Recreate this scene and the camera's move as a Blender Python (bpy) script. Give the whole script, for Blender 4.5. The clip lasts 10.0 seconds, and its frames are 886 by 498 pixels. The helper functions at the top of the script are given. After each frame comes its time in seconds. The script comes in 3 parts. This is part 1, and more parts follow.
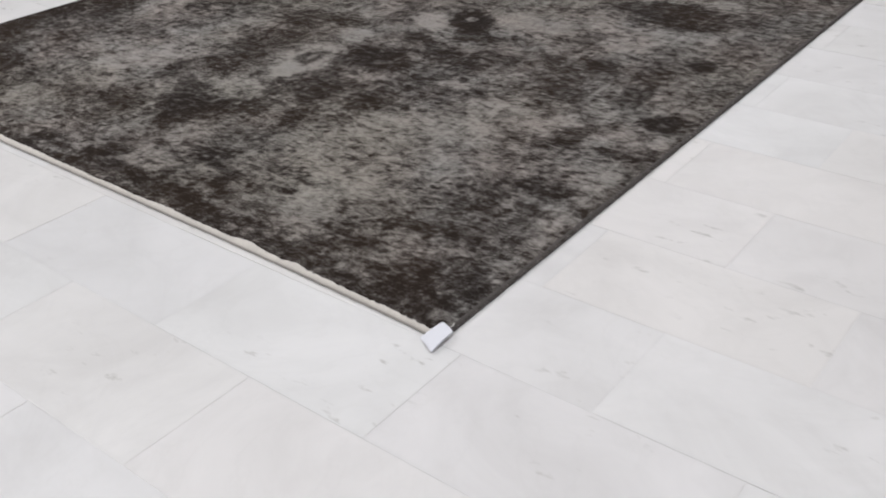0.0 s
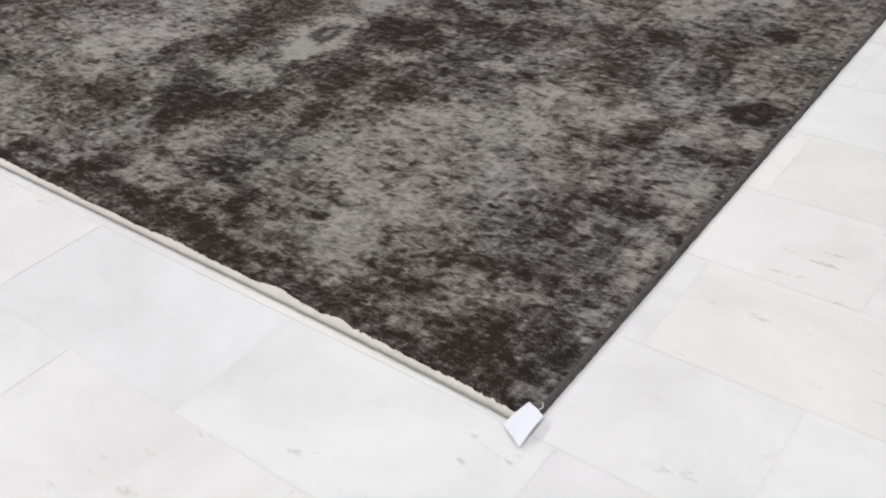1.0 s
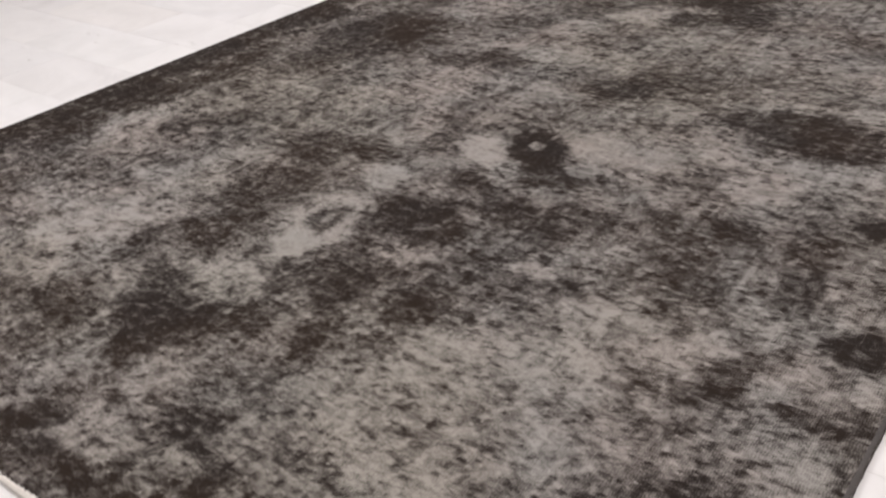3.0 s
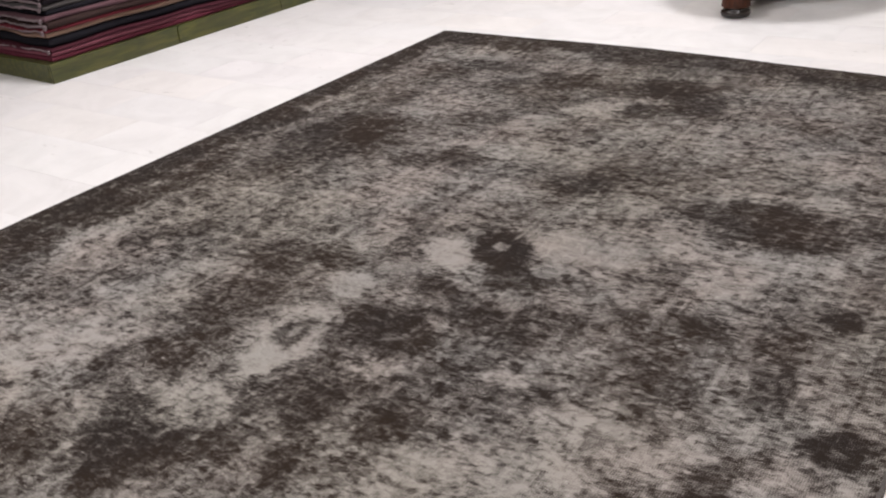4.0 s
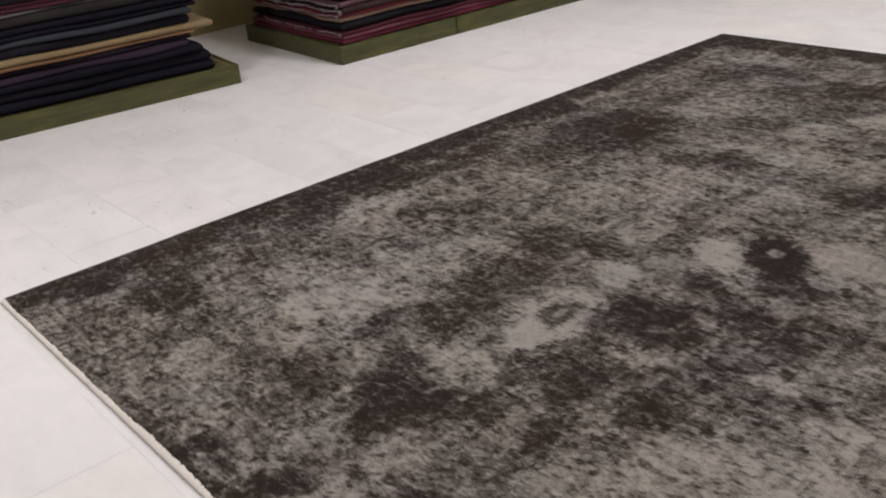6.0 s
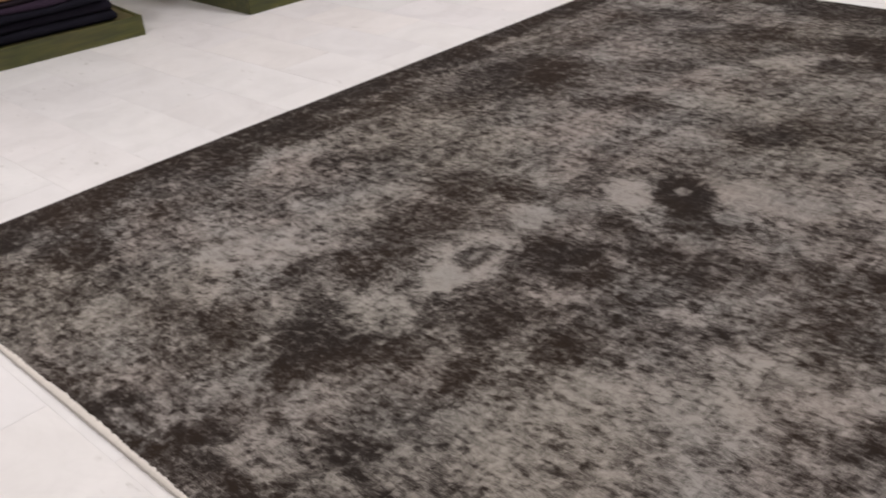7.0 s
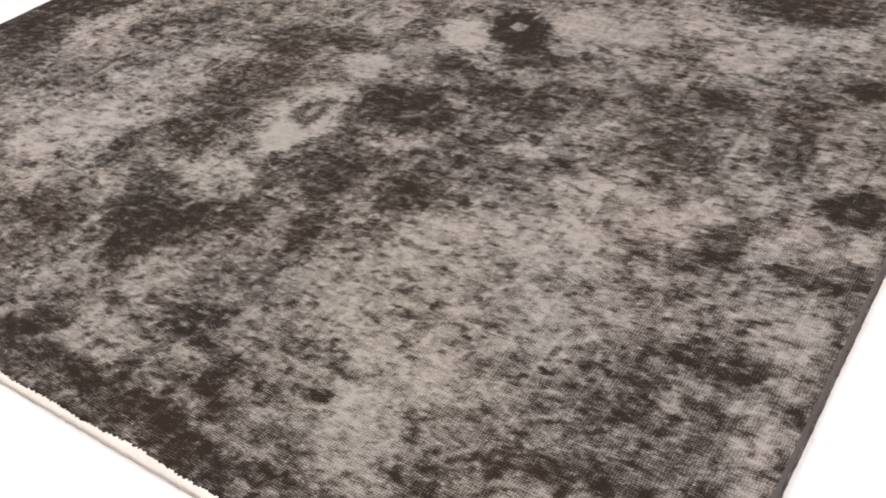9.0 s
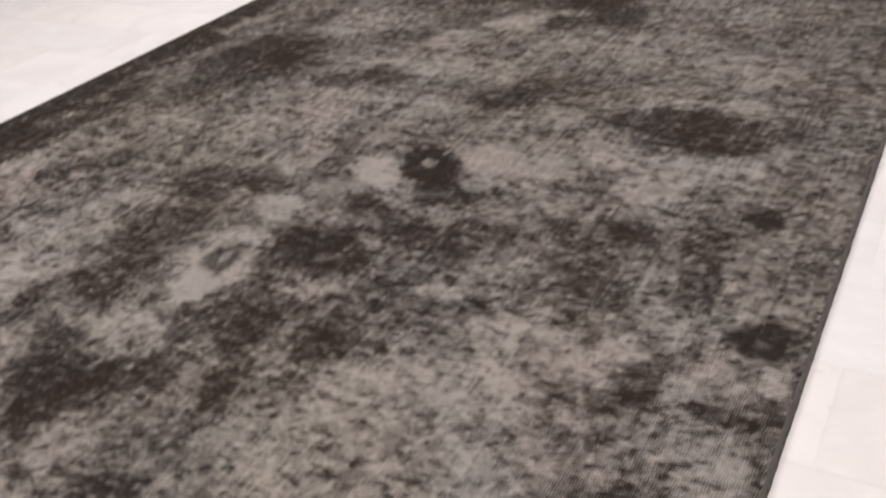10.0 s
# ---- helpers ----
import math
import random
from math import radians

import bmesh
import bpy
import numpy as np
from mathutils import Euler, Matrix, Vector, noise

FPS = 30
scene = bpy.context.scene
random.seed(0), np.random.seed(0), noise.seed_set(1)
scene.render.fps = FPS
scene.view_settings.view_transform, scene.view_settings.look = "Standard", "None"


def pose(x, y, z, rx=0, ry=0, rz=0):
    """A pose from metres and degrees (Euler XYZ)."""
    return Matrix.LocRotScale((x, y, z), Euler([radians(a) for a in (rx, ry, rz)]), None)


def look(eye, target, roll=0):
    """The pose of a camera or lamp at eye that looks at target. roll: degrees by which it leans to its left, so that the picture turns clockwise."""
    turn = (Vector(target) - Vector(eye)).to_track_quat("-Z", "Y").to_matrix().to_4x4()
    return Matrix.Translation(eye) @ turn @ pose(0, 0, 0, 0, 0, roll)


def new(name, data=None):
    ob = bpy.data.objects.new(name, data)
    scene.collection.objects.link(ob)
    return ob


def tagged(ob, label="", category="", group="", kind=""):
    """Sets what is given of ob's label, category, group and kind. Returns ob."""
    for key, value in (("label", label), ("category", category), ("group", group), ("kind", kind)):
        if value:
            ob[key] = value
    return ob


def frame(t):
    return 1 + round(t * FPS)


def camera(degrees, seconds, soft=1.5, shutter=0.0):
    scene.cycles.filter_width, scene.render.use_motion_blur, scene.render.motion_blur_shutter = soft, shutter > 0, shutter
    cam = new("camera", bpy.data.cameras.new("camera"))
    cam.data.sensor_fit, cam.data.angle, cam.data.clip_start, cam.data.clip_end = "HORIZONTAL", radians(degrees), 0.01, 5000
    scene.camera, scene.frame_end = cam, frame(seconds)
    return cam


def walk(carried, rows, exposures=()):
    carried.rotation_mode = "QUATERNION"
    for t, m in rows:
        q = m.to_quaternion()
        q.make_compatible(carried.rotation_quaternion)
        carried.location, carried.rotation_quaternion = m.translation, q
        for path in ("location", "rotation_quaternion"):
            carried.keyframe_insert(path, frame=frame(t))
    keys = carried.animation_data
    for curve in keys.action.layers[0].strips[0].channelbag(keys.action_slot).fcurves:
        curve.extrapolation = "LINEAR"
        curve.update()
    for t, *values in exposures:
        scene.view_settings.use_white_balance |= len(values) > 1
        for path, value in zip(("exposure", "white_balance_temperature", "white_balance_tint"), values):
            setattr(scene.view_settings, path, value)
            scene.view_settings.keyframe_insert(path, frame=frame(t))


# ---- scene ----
cam = camera(50.2, 10.0, soft=1.9, shutter=0.4)
PATH = [
    (0, (1.002, -1.249, 1.201), (-0.069, 0.074, 0.152), -2.3),
    (0.5, (0.842, -1.095, 1.177), (-0.261, 0.17, 0.09), -2.5),
    (1, (0.597, -0.969, 1.194), (-0.418, 0.29, 0.018), -3.9),
    (1.3, (0.494, -0.924, 1.186), (-0.48, 0.345, -0.014), -3.5),
    (1.5, (0.447, -0.87, 1.166), (-0.549, 0.372, -0.044), -3.6),
    (2, (0.294, -0.68, 1.143), (-0.737, 0.537, -0.064), -3.0),
    (2.5, (0.227, -0.554, 1.176), (-0.836, 0.707, 0.045), -3.3),
    (4, (0.157, -0.45, 1.288), (-0.892, 0.994, 0.386), -5.0),
    (4.5, (0.155, -0.456, 1.293), (-0.891, 1.016, 0.433), -4.9),
    (5, (0.144, -0.527, 1.312), (-1.029, 0.855, 0.466), -5.1),
    (5.5, (0.133, -0.571, 1.329), (-1.237, 0.61, 0.475), -6.1),
    (5.7, (0.116, -0.572, 1.3), (-1.304, 0.557, 0.457), -5.7),
    (6.8, (0.139, -0.584, 1.265), (-1.175, 0.596, 0.327), -5.5),
    (7, (0.141, -0.577, 1.263), (-1.13, 0.635, 0.305), -5.3),
    (7.5, (0.151, -0.562, 1.243), (-1.035, 0.691, 0.231), -5.5),
    (8, (0.161, -0.543, 1.207), (-0.928, 0.715, 0.097), -5.7),
    (8.5, (0.172, -0.528, 1.192), (-0.858, 0.722, 0.018), -6.7),
    (9, (0.172, -0.521, 1.19), (-0.809, 0.731, -0.022), -6.7),
    (9.5, (0.171, -0.501, 1.205), (-0.789, 0.787, 0.014), -6.4),
    (10, (0.159, -0.46, 1.26), (-0.735, 0.991, 0.212), -5.6),
]
EXPOSURE = [
    (0, -0.19, 6150, 6), (1, 0.04, 6150, 5), (2, 0.27, 6300, 7), (2.5, 0.12, 6500, 10), (4, 0.28, 6500, 10), (4.5, 0.12, 6500, 10),
    (5.5, -0.28, 6600, 10), (7, -0.1, 6600, 11), (7.5, -0.1, 6600, 11), (8, 0.12, 6650, 12), (8.5, 0.6, 6600, 10), (9, 0.58, 6600, 11), (9.5, 0.2, 6650, 12), (10, 0.17, 6650, 12),
]
walk(cam, [(t, look(eye, target, roll)) for t, eye, target, roll in PATH], EXPOSURE)

# ---------------------------------------------------------------- light
world = bpy.data.worlds.new("room_air")
scene.world = world
world.use_nodes = True
world.node_tree.nodes["Background"].inputs[0].default_value = (0.9, 0.95, 1.0, 1)
world.node_tree.nodes["Background"].inputs[1].default_value = 0.05

CEILING = 3.0
LAMP_SPOTS = [(-3.1, -0.6, 1.1), (0.6, -1.5, 1.0), (-3.3, 3.0, 0.85), (0.6, 2.2, 0.62), (-1.36, 5.15, 0.8), (-3.0, 6.6, 0.25)]
LAMP_WATTS = 60.0


def lamp_light(x, y, share):
    data = bpy.data.lights.new("downlight_glow", "AREA")
    data.shape, data.size, data.energy, data.color = "DISK", 0.4, LAMP_WATTS * share, (1.0, 0.945, 0.965)
    ob = new("downlight_glow", data)
    ob.matrix_world = pose(x, y, CEILING - 0.03)
    return ob


for x, y, share in LAMP_SPOTS:
    lamp_light(x, y, share)


# ---------------------------------------------------------------- small tools
def part(name, bm, material, parent=None, label=""):
    """Links a bmesh as one mesh object, under parent where one is given."""
    me = bpy.data.meshes.new(name)
    bm.normal_update()
    bm.to_mesh(me)
    bm.free()
    for m in material if isinstance(material, (list, tuple)) else [material]:
        me.materials.append(m)
    ob = new(name, me)
    ob.parent = parent
    if label:
        ob["label"] = label
    return ob


def smooth(ob):
    ob.data.polygons.foreach_set("use_smooth", [True] * len(ob.data.polygons))
    return ob


def base(name, m, label, category, group="", kind=""):
    ob = new(name)
    ob.empty_display_size = 0.1
    ob.matrix_world = m
    return tagged(ob, label, category, group, kind)


def block(bm, x0, x1, y0, y1, z0, z1, bevel=0.0):
    made = bmesh.ops.create_cube(bm, size=1, matrix=Matrix.LocRotScale(((x0 + x1) / 2, (y0 + y1) / 2, (z0 + z1) / 2), None, (x1 - x0, y1 - y0, z1 - z0)))
    if bevel:
        edges = list({e for v in made["verts"] for e in v.link_edges})
        bmesh.ops.bevel(bm, geom=edges, offset=bevel, segments=2, affect="EDGES", profile=0.6)
    return bm


def turned(profile, steps=40):
    """A solid of revolution round z from (radius, height) pairs."""
    bm = bmesh.new()
    rings = [[bm.verts.new((r * math.cos(a), r * math.sin(a), z)) for a in (2 * math.pi * k / steps for k in range(steps))] for r, z in profile]
    for low, high in zip(rings, rings[1:]):
        for k in range(steps):
            bm.faces.new((low[k], low[(k + 1) % steps], high[(k + 1) % steps], high[k]))
    bm.faces.new(rings[0][::-1])
    bm.faces.new(rings[-1])
    return bm


# ---------------------------------------------------------------- materials
class Nodes:
    """A short way to write node trees."""

    def __init__(self, name):
        self.mat = bpy.data.materials.new(name)
        self.mat.use_nodes = True
        self.tree = self.mat.node_tree
        self.shader = self.tree.nodes["Principled BSDF"]

    def add(self, kind, inputs=None, **settings):
        n = self.tree.nodes.new(kind)
        for k, v in settings.items():
            setattr(n, k, v)
        for k, v in (inputs or {}).items():
            self.put(n.inputs[k], v)
        return n

    def put(self, socket, v):
        if isinstance(v, bpy.types.NodeSocket):
            self.tree.links.new(v, socket)
        else:
            socket.default_value = v

    def set(self, **values):
        for k, v in values.items():
            self.put(self.shader.inputs[k.replace("_", " ")], v)

    def place(self, scale=(1, 1, 1), turn=0.0, shift=None):
        c = self.add("ShaderNodeTexCoord").outputs["Object"]
        m = self.add("ShaderNodeMapping", {"Vector": c, "Scale": scale, "Rotation": (0, 0, turn)})
        if shift is not None:
            self.put(m.inputs["Location"], shift)
        return m.outputs[0]

    def noise(self, where, scale, detail=4.0, rough=0.55, twist=0.0):
        return self.add("ShaderNodeTexNoise", {"Vector": where, "Scale": scale, "Detail": detail, "Roughness": rough, "Distortion": twist}).outputs[0]

    def ramp(self, value, *stops):
        n = self.add("ShaderNodeValToRGB", {"Fac": value})
        while len(n.color_ramp.elements) < len(stops):
            n.color_ramp.elements.new(0.5)
        for e, (p, c) in zip(n.color_ramp.elements, stops):
            e.position, e.color = p, (c, c, c, 1) if isinstance(c, (int, float)) else (*c, 1)
        return n.outputs[0]

    def mix(self, fac, a, b, blend="MIX"):
        n = self.add("ShaderNodeMix", data_type="RGBA", blend_type=blend)
        for s, v in ((n.inputs[0], fac), (n.inputs[6], a), (n.inputs[7], b)):
            self.put(s, (*v, 1) if isinstance(v, tuple) and len(v) == 3 else v)
        return n.outputs[2]

    def math(self, op, a, b=0.0, c=0.0):
        n = self.add("ShaderNodeMath", operation=op)
        for s, v in zip(n.inputs, (a, b, c)):
            self.put(s, v)
        return n.outputs[0]

    def bump(self, height, strength=0.3, distance=0.002):
        n = self.add("ShaderNodeBump", {"Height": height, "Strength": strength, "Distance": distance})
        self.put(self.shader.inputs["Normal"], n.outputs[0])


def marble(name, stained):
    n = Nodes(name)
    own = n.add("ShaderNodeObjectInfo").outputs["Random"]
    shift = n.add("ShaderNodeCombineXYZ", {"X": n.math("MULTIPLY", own, 37.0), "Y": n.math("MULTIPLY", own, 91.0), "Z": own}).outputs[0]
    where = n.place(shift=shift)
    clouds = n.noise(where, 3.2, 5, 0.6, 0.8)
    fine = n.noise(where, 24, 4, 0.6, 0.4)
    base_c = n.ramp(clouds, (0.3, (0.68, 0.675, 0.667)), (0.5, (0.738, 0.735, 0.728)), (0.72, (0.785, 0.78, 0.775)))
    tone = n.ramp(own, (0.0, (0.955, 0.955, 0.958)), (0.35, (1.0, 0.993, 0.99)), (0.6, (0.98, 0.985, 0.982)), (0.8, (1.0, 0.982, 0.965)), (1.0, (0.97, 0.962, 0.968)))
    c = n.mix(1.0, base_c, tone, "MULTIPLY")
    veins = n.ramp(n.noise(where, 2.1, 6, 0.62, 2.2), (0.46, 0.0), (0.5, 0.06), (0.54, 0.0))
    c = n.mix(veins, c, (0.5, 0.49, 0.47))
    sparse = n.ramp(n.noise(where, 1.7, 2, 0.5), (0.5, 0.0), (0.56, 1.0))
    chips = n.math("MULTIPLY", sparse, n.ramp(n.noise(n.place((1, 2.4, 1), shift=shift), 13.0, 3, 0.6), (0.63, 0.0), (0.72, 0.6)))
    c = n.mix(chips, c, (0.42, 0.41, 0.38))
    if stained:
        own_place = n.add("ShaderNodeSeparateXYZ", {"Vector": n.add("ShaderNodeTexCoord").outputs["Object"]}).outputs
        gap_x = n.math("SUBTRACT", 0.304, n.math("ABSOLUTE", own_place[0]))
        gap_y = n.math("SUBTRACT", 0.152, n.math("ABSOLUTE", own_place[1]))
        near = n.ramp(n.math("MULTIPLY", n.math("MINIMUM", gap_x, gap_y), 50.0), (0.03, 0.11), (0.5, 0.0))
        patchy = n.ramp(n.noise(where, 6.0, 3, 0.6), (0.36, 0.05), (0.62, 1.0))
        c = n.mix(n.math("MULTIPLY", near, patchy), c, (0.45, 0.445, 0.43))
    n.set(Base_Color=c, Roughness=n.ramp(fine, (0.3, 0.40), (0.7, 0.5)))
    n.set(Specular_IOR_Level=0.35)
    return n.mat


def grout():
    n = Nodes("pale_grey_grout")
    dirt = n.noise(n.place(), 1.3, 4, 0.65)
    n.set(Base_Color=n.ramp(dirt, (0.5, (0.8, 0.795, 0.785)), (0.62, (0.72, 0.71, 0.695)), (0.74, (0.45, 0.43, 0.4))), Roughness=0.8)
    n.bump(n.noise(n.place(), 120, 3), 0.2, 0.001)
    return n.mat


def plain(name, colour, rough=0.6, grain=0.12, scale=30.0, metal=0.0, bump=0.1):
    n = Nodes(name)
    k = n.noise(n.place(), scale, 4)
    big = n.noise(n.place(), scale / 9, 3)
    dark = tuple(v * (1 - 2 * grain) for v in colour)
    n.set(Base_Color=n.mix(n.math("MULTIPLY", n.math("ADD", k, big), 0.5), dark, tuple(min(1, v * (1 + grain)) for v in colour)), Roughness=rough, Metallic=metal)
    if bump:
        n.bump(k, bump, 0.002)
    return n.mat


def wood_stained():
    n = Nodes("red_brown_polished_wood")
    where = n.place((9, 9, 1.2))
    g = n.noise(where, 6, 6, 0.6, 1.5)
    n.set(Base_Color=n.ramp(g, (0.3, (0.018, 0.006, 0.003)), (0.6, (0.062, 0.017, 0.006)), (0.8, (0.1, 0.03, 0.009))), Roughness=0.5, Specular_IOR_Level=0.25)
    n.set(Coat_Weight=0.05, Coat_Roughness=0.2)
    n.bump(g, 0.06, 0.001)
    return n.mat


def green_paint():
    n = Nodes("worn_green_painted_wood")
    streak = n.noise(n.place((12, 1.6, 12)), 3.0, 5, 0.6, 0.5)
    cloud = n.noise(n.place(), 2.4, 4, 0.6)
    c = n.ramp(streak, (0.28, (0.016, 0.019, 0.005)), (0.5, (0.048, 0.054, 0.01)), (0.72, (0.105, 0.1, 0.02)))
    c = n.mix(n.ramp(cloud, (0.4, 0.0), (0.7, 0.55)), c, (0.075, 0.066, 0.022))
    n.set(Base_Color=c, Roughness=0.45)
    n.bump(streak, 0.2, 0.002)
    return n.mat


def carpet_pile():
    n = Nodes("overdyed_worn_wool")
    wear = n.add("ShaderNodeAttribute", attribute_name="wear").outputs["Fac"]
    flat = n.place()
    weft = n.noise(n.place((1, 2.3, 1)), 55, 3, 0.55)
    warp = n.noise(n.place((5.5, 1, 1)), 9, 3, 0.6, 0.4)
    spots = n.noise(n.place((1, 1.2, 1)), 28, 5, 0.62, 0.1)
    pick = n.noise(n.place((1, 3.5, 1)), 150, 2, 0.6)
    bend = n.add("ShaderNodeVectorMath", {0: n.add("ShaderNodeTexNoise", {"Vector": flat, "Scale": 60.0, "Detail": 2.0}).outputs[1], 1: (0.012, 0.007, 0.0)}, operation="MULTIPLY").outputs[0]
    bent = n.add("ShaderNodeVectorMath", {0: flat, 1: bend}, operation="ADD").outputs[0]

    def tufts(stretch, scale):
        where = n.add("ShaderNodeMapping", {"Vector": bent, "Scale": stretch}).outputs[0]
        cell = n.add("ShaderNodeTexVoronoi", {"Vector": where, "Scale": scale}, voronoi_dimensions="2D")
        return n.add("ShaderNodeSeparateColor", {0: cell.outputs["Color"]}).outputs[0]

    rib_course = n.add("ShaderNodeSeparateXYZ", {"Vector": bent}).outputs[1]
    ribs = n.math("MULTIPLY_ADD", n.math("SINE", n.math("MULTIPLY", rib_course, 1350.0)), 0.5, 0.5)
    warp_course = n.add("ShaderNodeSeparateXYZ", {"Vector": bent}).outputs[0]
    cords = n.math("MULTIPLY_ADD", n.math("SINE", n.math("MULTIPLY", warp_course, 1180.0)), 0.5, 0.5)
    broken = n.noise(n.place((1, 1.3, 1)), 13, 4, 0.66, 0.6)
    creases = n.math("ADD", n.ramp(n.noise(n.place((0.25, 5, 1)), 3.6, 3, 0.6), (0.54, 0.0), (0.6, 0.09), (0.66, 0.0)),
                     n.ramp(n.noise(n.place((5, 0.25, 1)), 3.6, 3, 0.6), (0.54, 0.0), (0.6, 0.09), (0.66, 0.0)))
    v = n.math("ADD", n.math("SUBTRACT", wear, 0.035), creases)
    for pattern, share in ((broken, 0.2), (spots, 0.48), (ribs, 0.2), (cords, 0.16), (weft, 0.42), (warp, 0.22), (pick, 0.4), (tufts((1, 1.6, 1), 60.0), 0.12), (tufts((1, 2.6, 1), 110.0), 0.2)):
        v = n.math("ADD", v, n.math("MULTIPLY", n.math("SUBTRACT", pattern, 0.5), share))
    tint = n.noise(flat, 2.6, 3, 0.5)
    dark = n.mix(n.ramp(tint, (0.4, 0.0), (0.6, 1.0)), (0.0200, 0.0155, 0.0133), (0.0245, 0.0172, 0.0128))
    pale = n.mix(n.ramp(n.noise(flat, 3.7, 3, 0.5), (0.38, 0.0), (0.62, 1.0)), (0.298, 0.286, 0.267), (0.322, 0.29, 0.264))
    pale = n.mix(n.ramp(n.noise(flat, 1.1, 2, 0.5), (0.45, 0.0), (0.65, 0.7)), pale, (0.308, 0.288, 0.248))
    mid = n.mix(0.3, dark, pale)
    c = n.mix(n.ramp(v, (0.18, 0.0), (0.52, 1.0)), dark, mid)
    c = n.mix(n.ramp(v, (0.46, 0.0), (0.92, 1.0)), c, pale)
    threads = n.ramp(n.noise(n.place((1, 6, 1)), 75, 2, 0.5), (0.64, 0.0), (0.74, 0.75))
    c = n.mix(n.math("MULTIPLY", threads, n.ramp(v, (0.3, 0.15), (0.6, 1.0))), c, (0.46, 0.435, 0.405))
    n.set(Base_Color=c, Roughness=1.0, Specular_IOR_Level=0.08)
    n.bump(n.math("ADD", weft, pick), 0.4, 0.002)
    return n.mat


M_MARBLE = marble("polished_white_marble", True)
M_MARBLE_FAR = marble("polished_white_marble_beyond", False)
M_GROUT = grout()
M_WALL = plain("mustard_wall_paint", (0.28, 0.225, 0.10), 0.7, 0.06, 12)
M_WALL_PALE = plain("off_white_wall_paint", (0.72, 0.69, 0.63), 0.8, 0.04, 9)
M_CEILING = plain("white_ceiling_paint", (0.8, 0.8, 0.78), 0.9, 0.03, 9)
M_GREEN = green_paint()
M_DECK = plain("stained_deck_timber", (0.1, 0.085, 0.035), 0.7, 0.2, 14)
M_WOOD = wood_stained()
M_DARKWOOD = plain("near_black_turned_wood", (0.018, 0.012, 0.011), 0.25, 0.2, 20, bump=0.03)
M_PILE = carpet_pile()
M_SELVEDGE = plain("cream_wool_selvedge", (0.68, 0.645, 0.59), 0.95, 0.15, 160, bump=0.5)
M_BINDING = plain("dark_wool_overcasting", (0.09, 0.08, 0.075), 0.95, 0.4, 130, bump=0.5)
# grey standing in for the shade along the carpet's front edge
M_EDGE_SHADE = plain("grey_edge_shade", (0.36, 0.34, 0.31), 0.95, 0.2, 180, bump=0.4)
M_PAPER = plain("white_paper_tag", (0.8, 0.81, 0.86), 0.6, 0.03, 40, bump=0.02)
M_STRING = plain("white_cotton_string", (0.75, 0.74, 0.7), 0.9, 0.1, 200)

# ---------------------------------------------------------------- the room
X0, X1, Y0, Y1 = -5.83, 3.6, -4.6, 8.6


def wall(name, x0, x1, y0, y1, material, label):
    tagged(part(name, block(bmesh.new(), x0, x1, y0, y1, 0, CEILING), material), label, "wall", kind="structure")


wall("wall_west", X0 - 0.15, X0, Y0, Y1, M_WALL, "mustard painted wall behind the carpet stacks")
wall("wall_east", X1, X1 + 0.15, Y0, Y1, M_WALL_PALE, "plain off-white painted wall")
wall("wall_north", X0 - 0.15, X1 + 0.15, Y1, Y1 + 0.15, M_WALL_PALE, "plain off-white painted wall")
wall("wall_south", X0 - 0.15, X1 + 0.15, Y0 - 0.15, Y0, M_WALL_PALE, "plain off-white painted wall")
tagged(part("ceiling", block(bmesh.new(), X0 - 0.15, X1 + 0.15, Y0 - 0.15, Y1 + 0.15, CEILING, CEILING + 0.15), M_CEILING), "plain white painted ceiling", "ceiling", kind="structure")
floor = part("floor", block(bmesh.new(), X0 - 0.15, X1 + 0.15, Y0 - 0.15, Y1 + 0.15, -0.15, -0.0012), M_GROUT)
tagged(floor, "polished white marble floor laid in brick bond", "floor", kind="structure")


def downlight(x, y):
    top = base("ceiling_downlight", pose(x, y, CEILING), "round white recessed ceiling downlight", "lamp", "ceiling downlights")
    rim = part("rim", turned([(0.21, 0.0), (0.25, 0.0), (0.25, -0.012), (0.24, -0.022), (0.21, -0.022)], 32), M_CEILING, top)
    return smooth(rim)


for x, y, share in LAMP_SPOTS:
    downlight(x, y)

# ---------------------------------------------------------------- the carpet
# The faded design: (across, along, half length, half breadth, degrees, pale + or dark -)
WIDE, LONG, THICK = 2.80, 3.82, 0.009
GROUND = [
    (-0.88, 0.53, 0.132, 0.116, 74, 0.35), (-0.8, 0.74, 0.155, 0.096, 76, 0.4), (-0.62, 0.81, 0.135, 0.12, 14, 0.45),
    (-0.58, 1.04, 0.123, 0.078, 27, 0.5), (-0.63, 0.62, 0.136, 0.099, 42, 0.4), (-0.5, 0.57, 0.082, 0.066, 47, 0.4),
    (-0.46, 0.98, 0.09, 0.066, 31, 0.45), (-0.38, 1.06, 0.056, 0.047, 35, 0.5), (-0.7, 0.41, 0.114, 0.077, 16, 0.35),
    (-0.66, 0.27, 0.063, 0.054, -44, 0.5), (-0.59, 0.17, 0.055, 0.05, 18, 0.45), (-0.6, 0.37, 0.09, 0.058, 23, 0.3),
    (-0.43, 0.66, 0.089, 0.067, 27, 0.3), (-0.39, 0.82, 0.068, 0.047, 34, 0.25), (-0.31, 1.19, 0.058, 0.051, 57, 0.35),
]
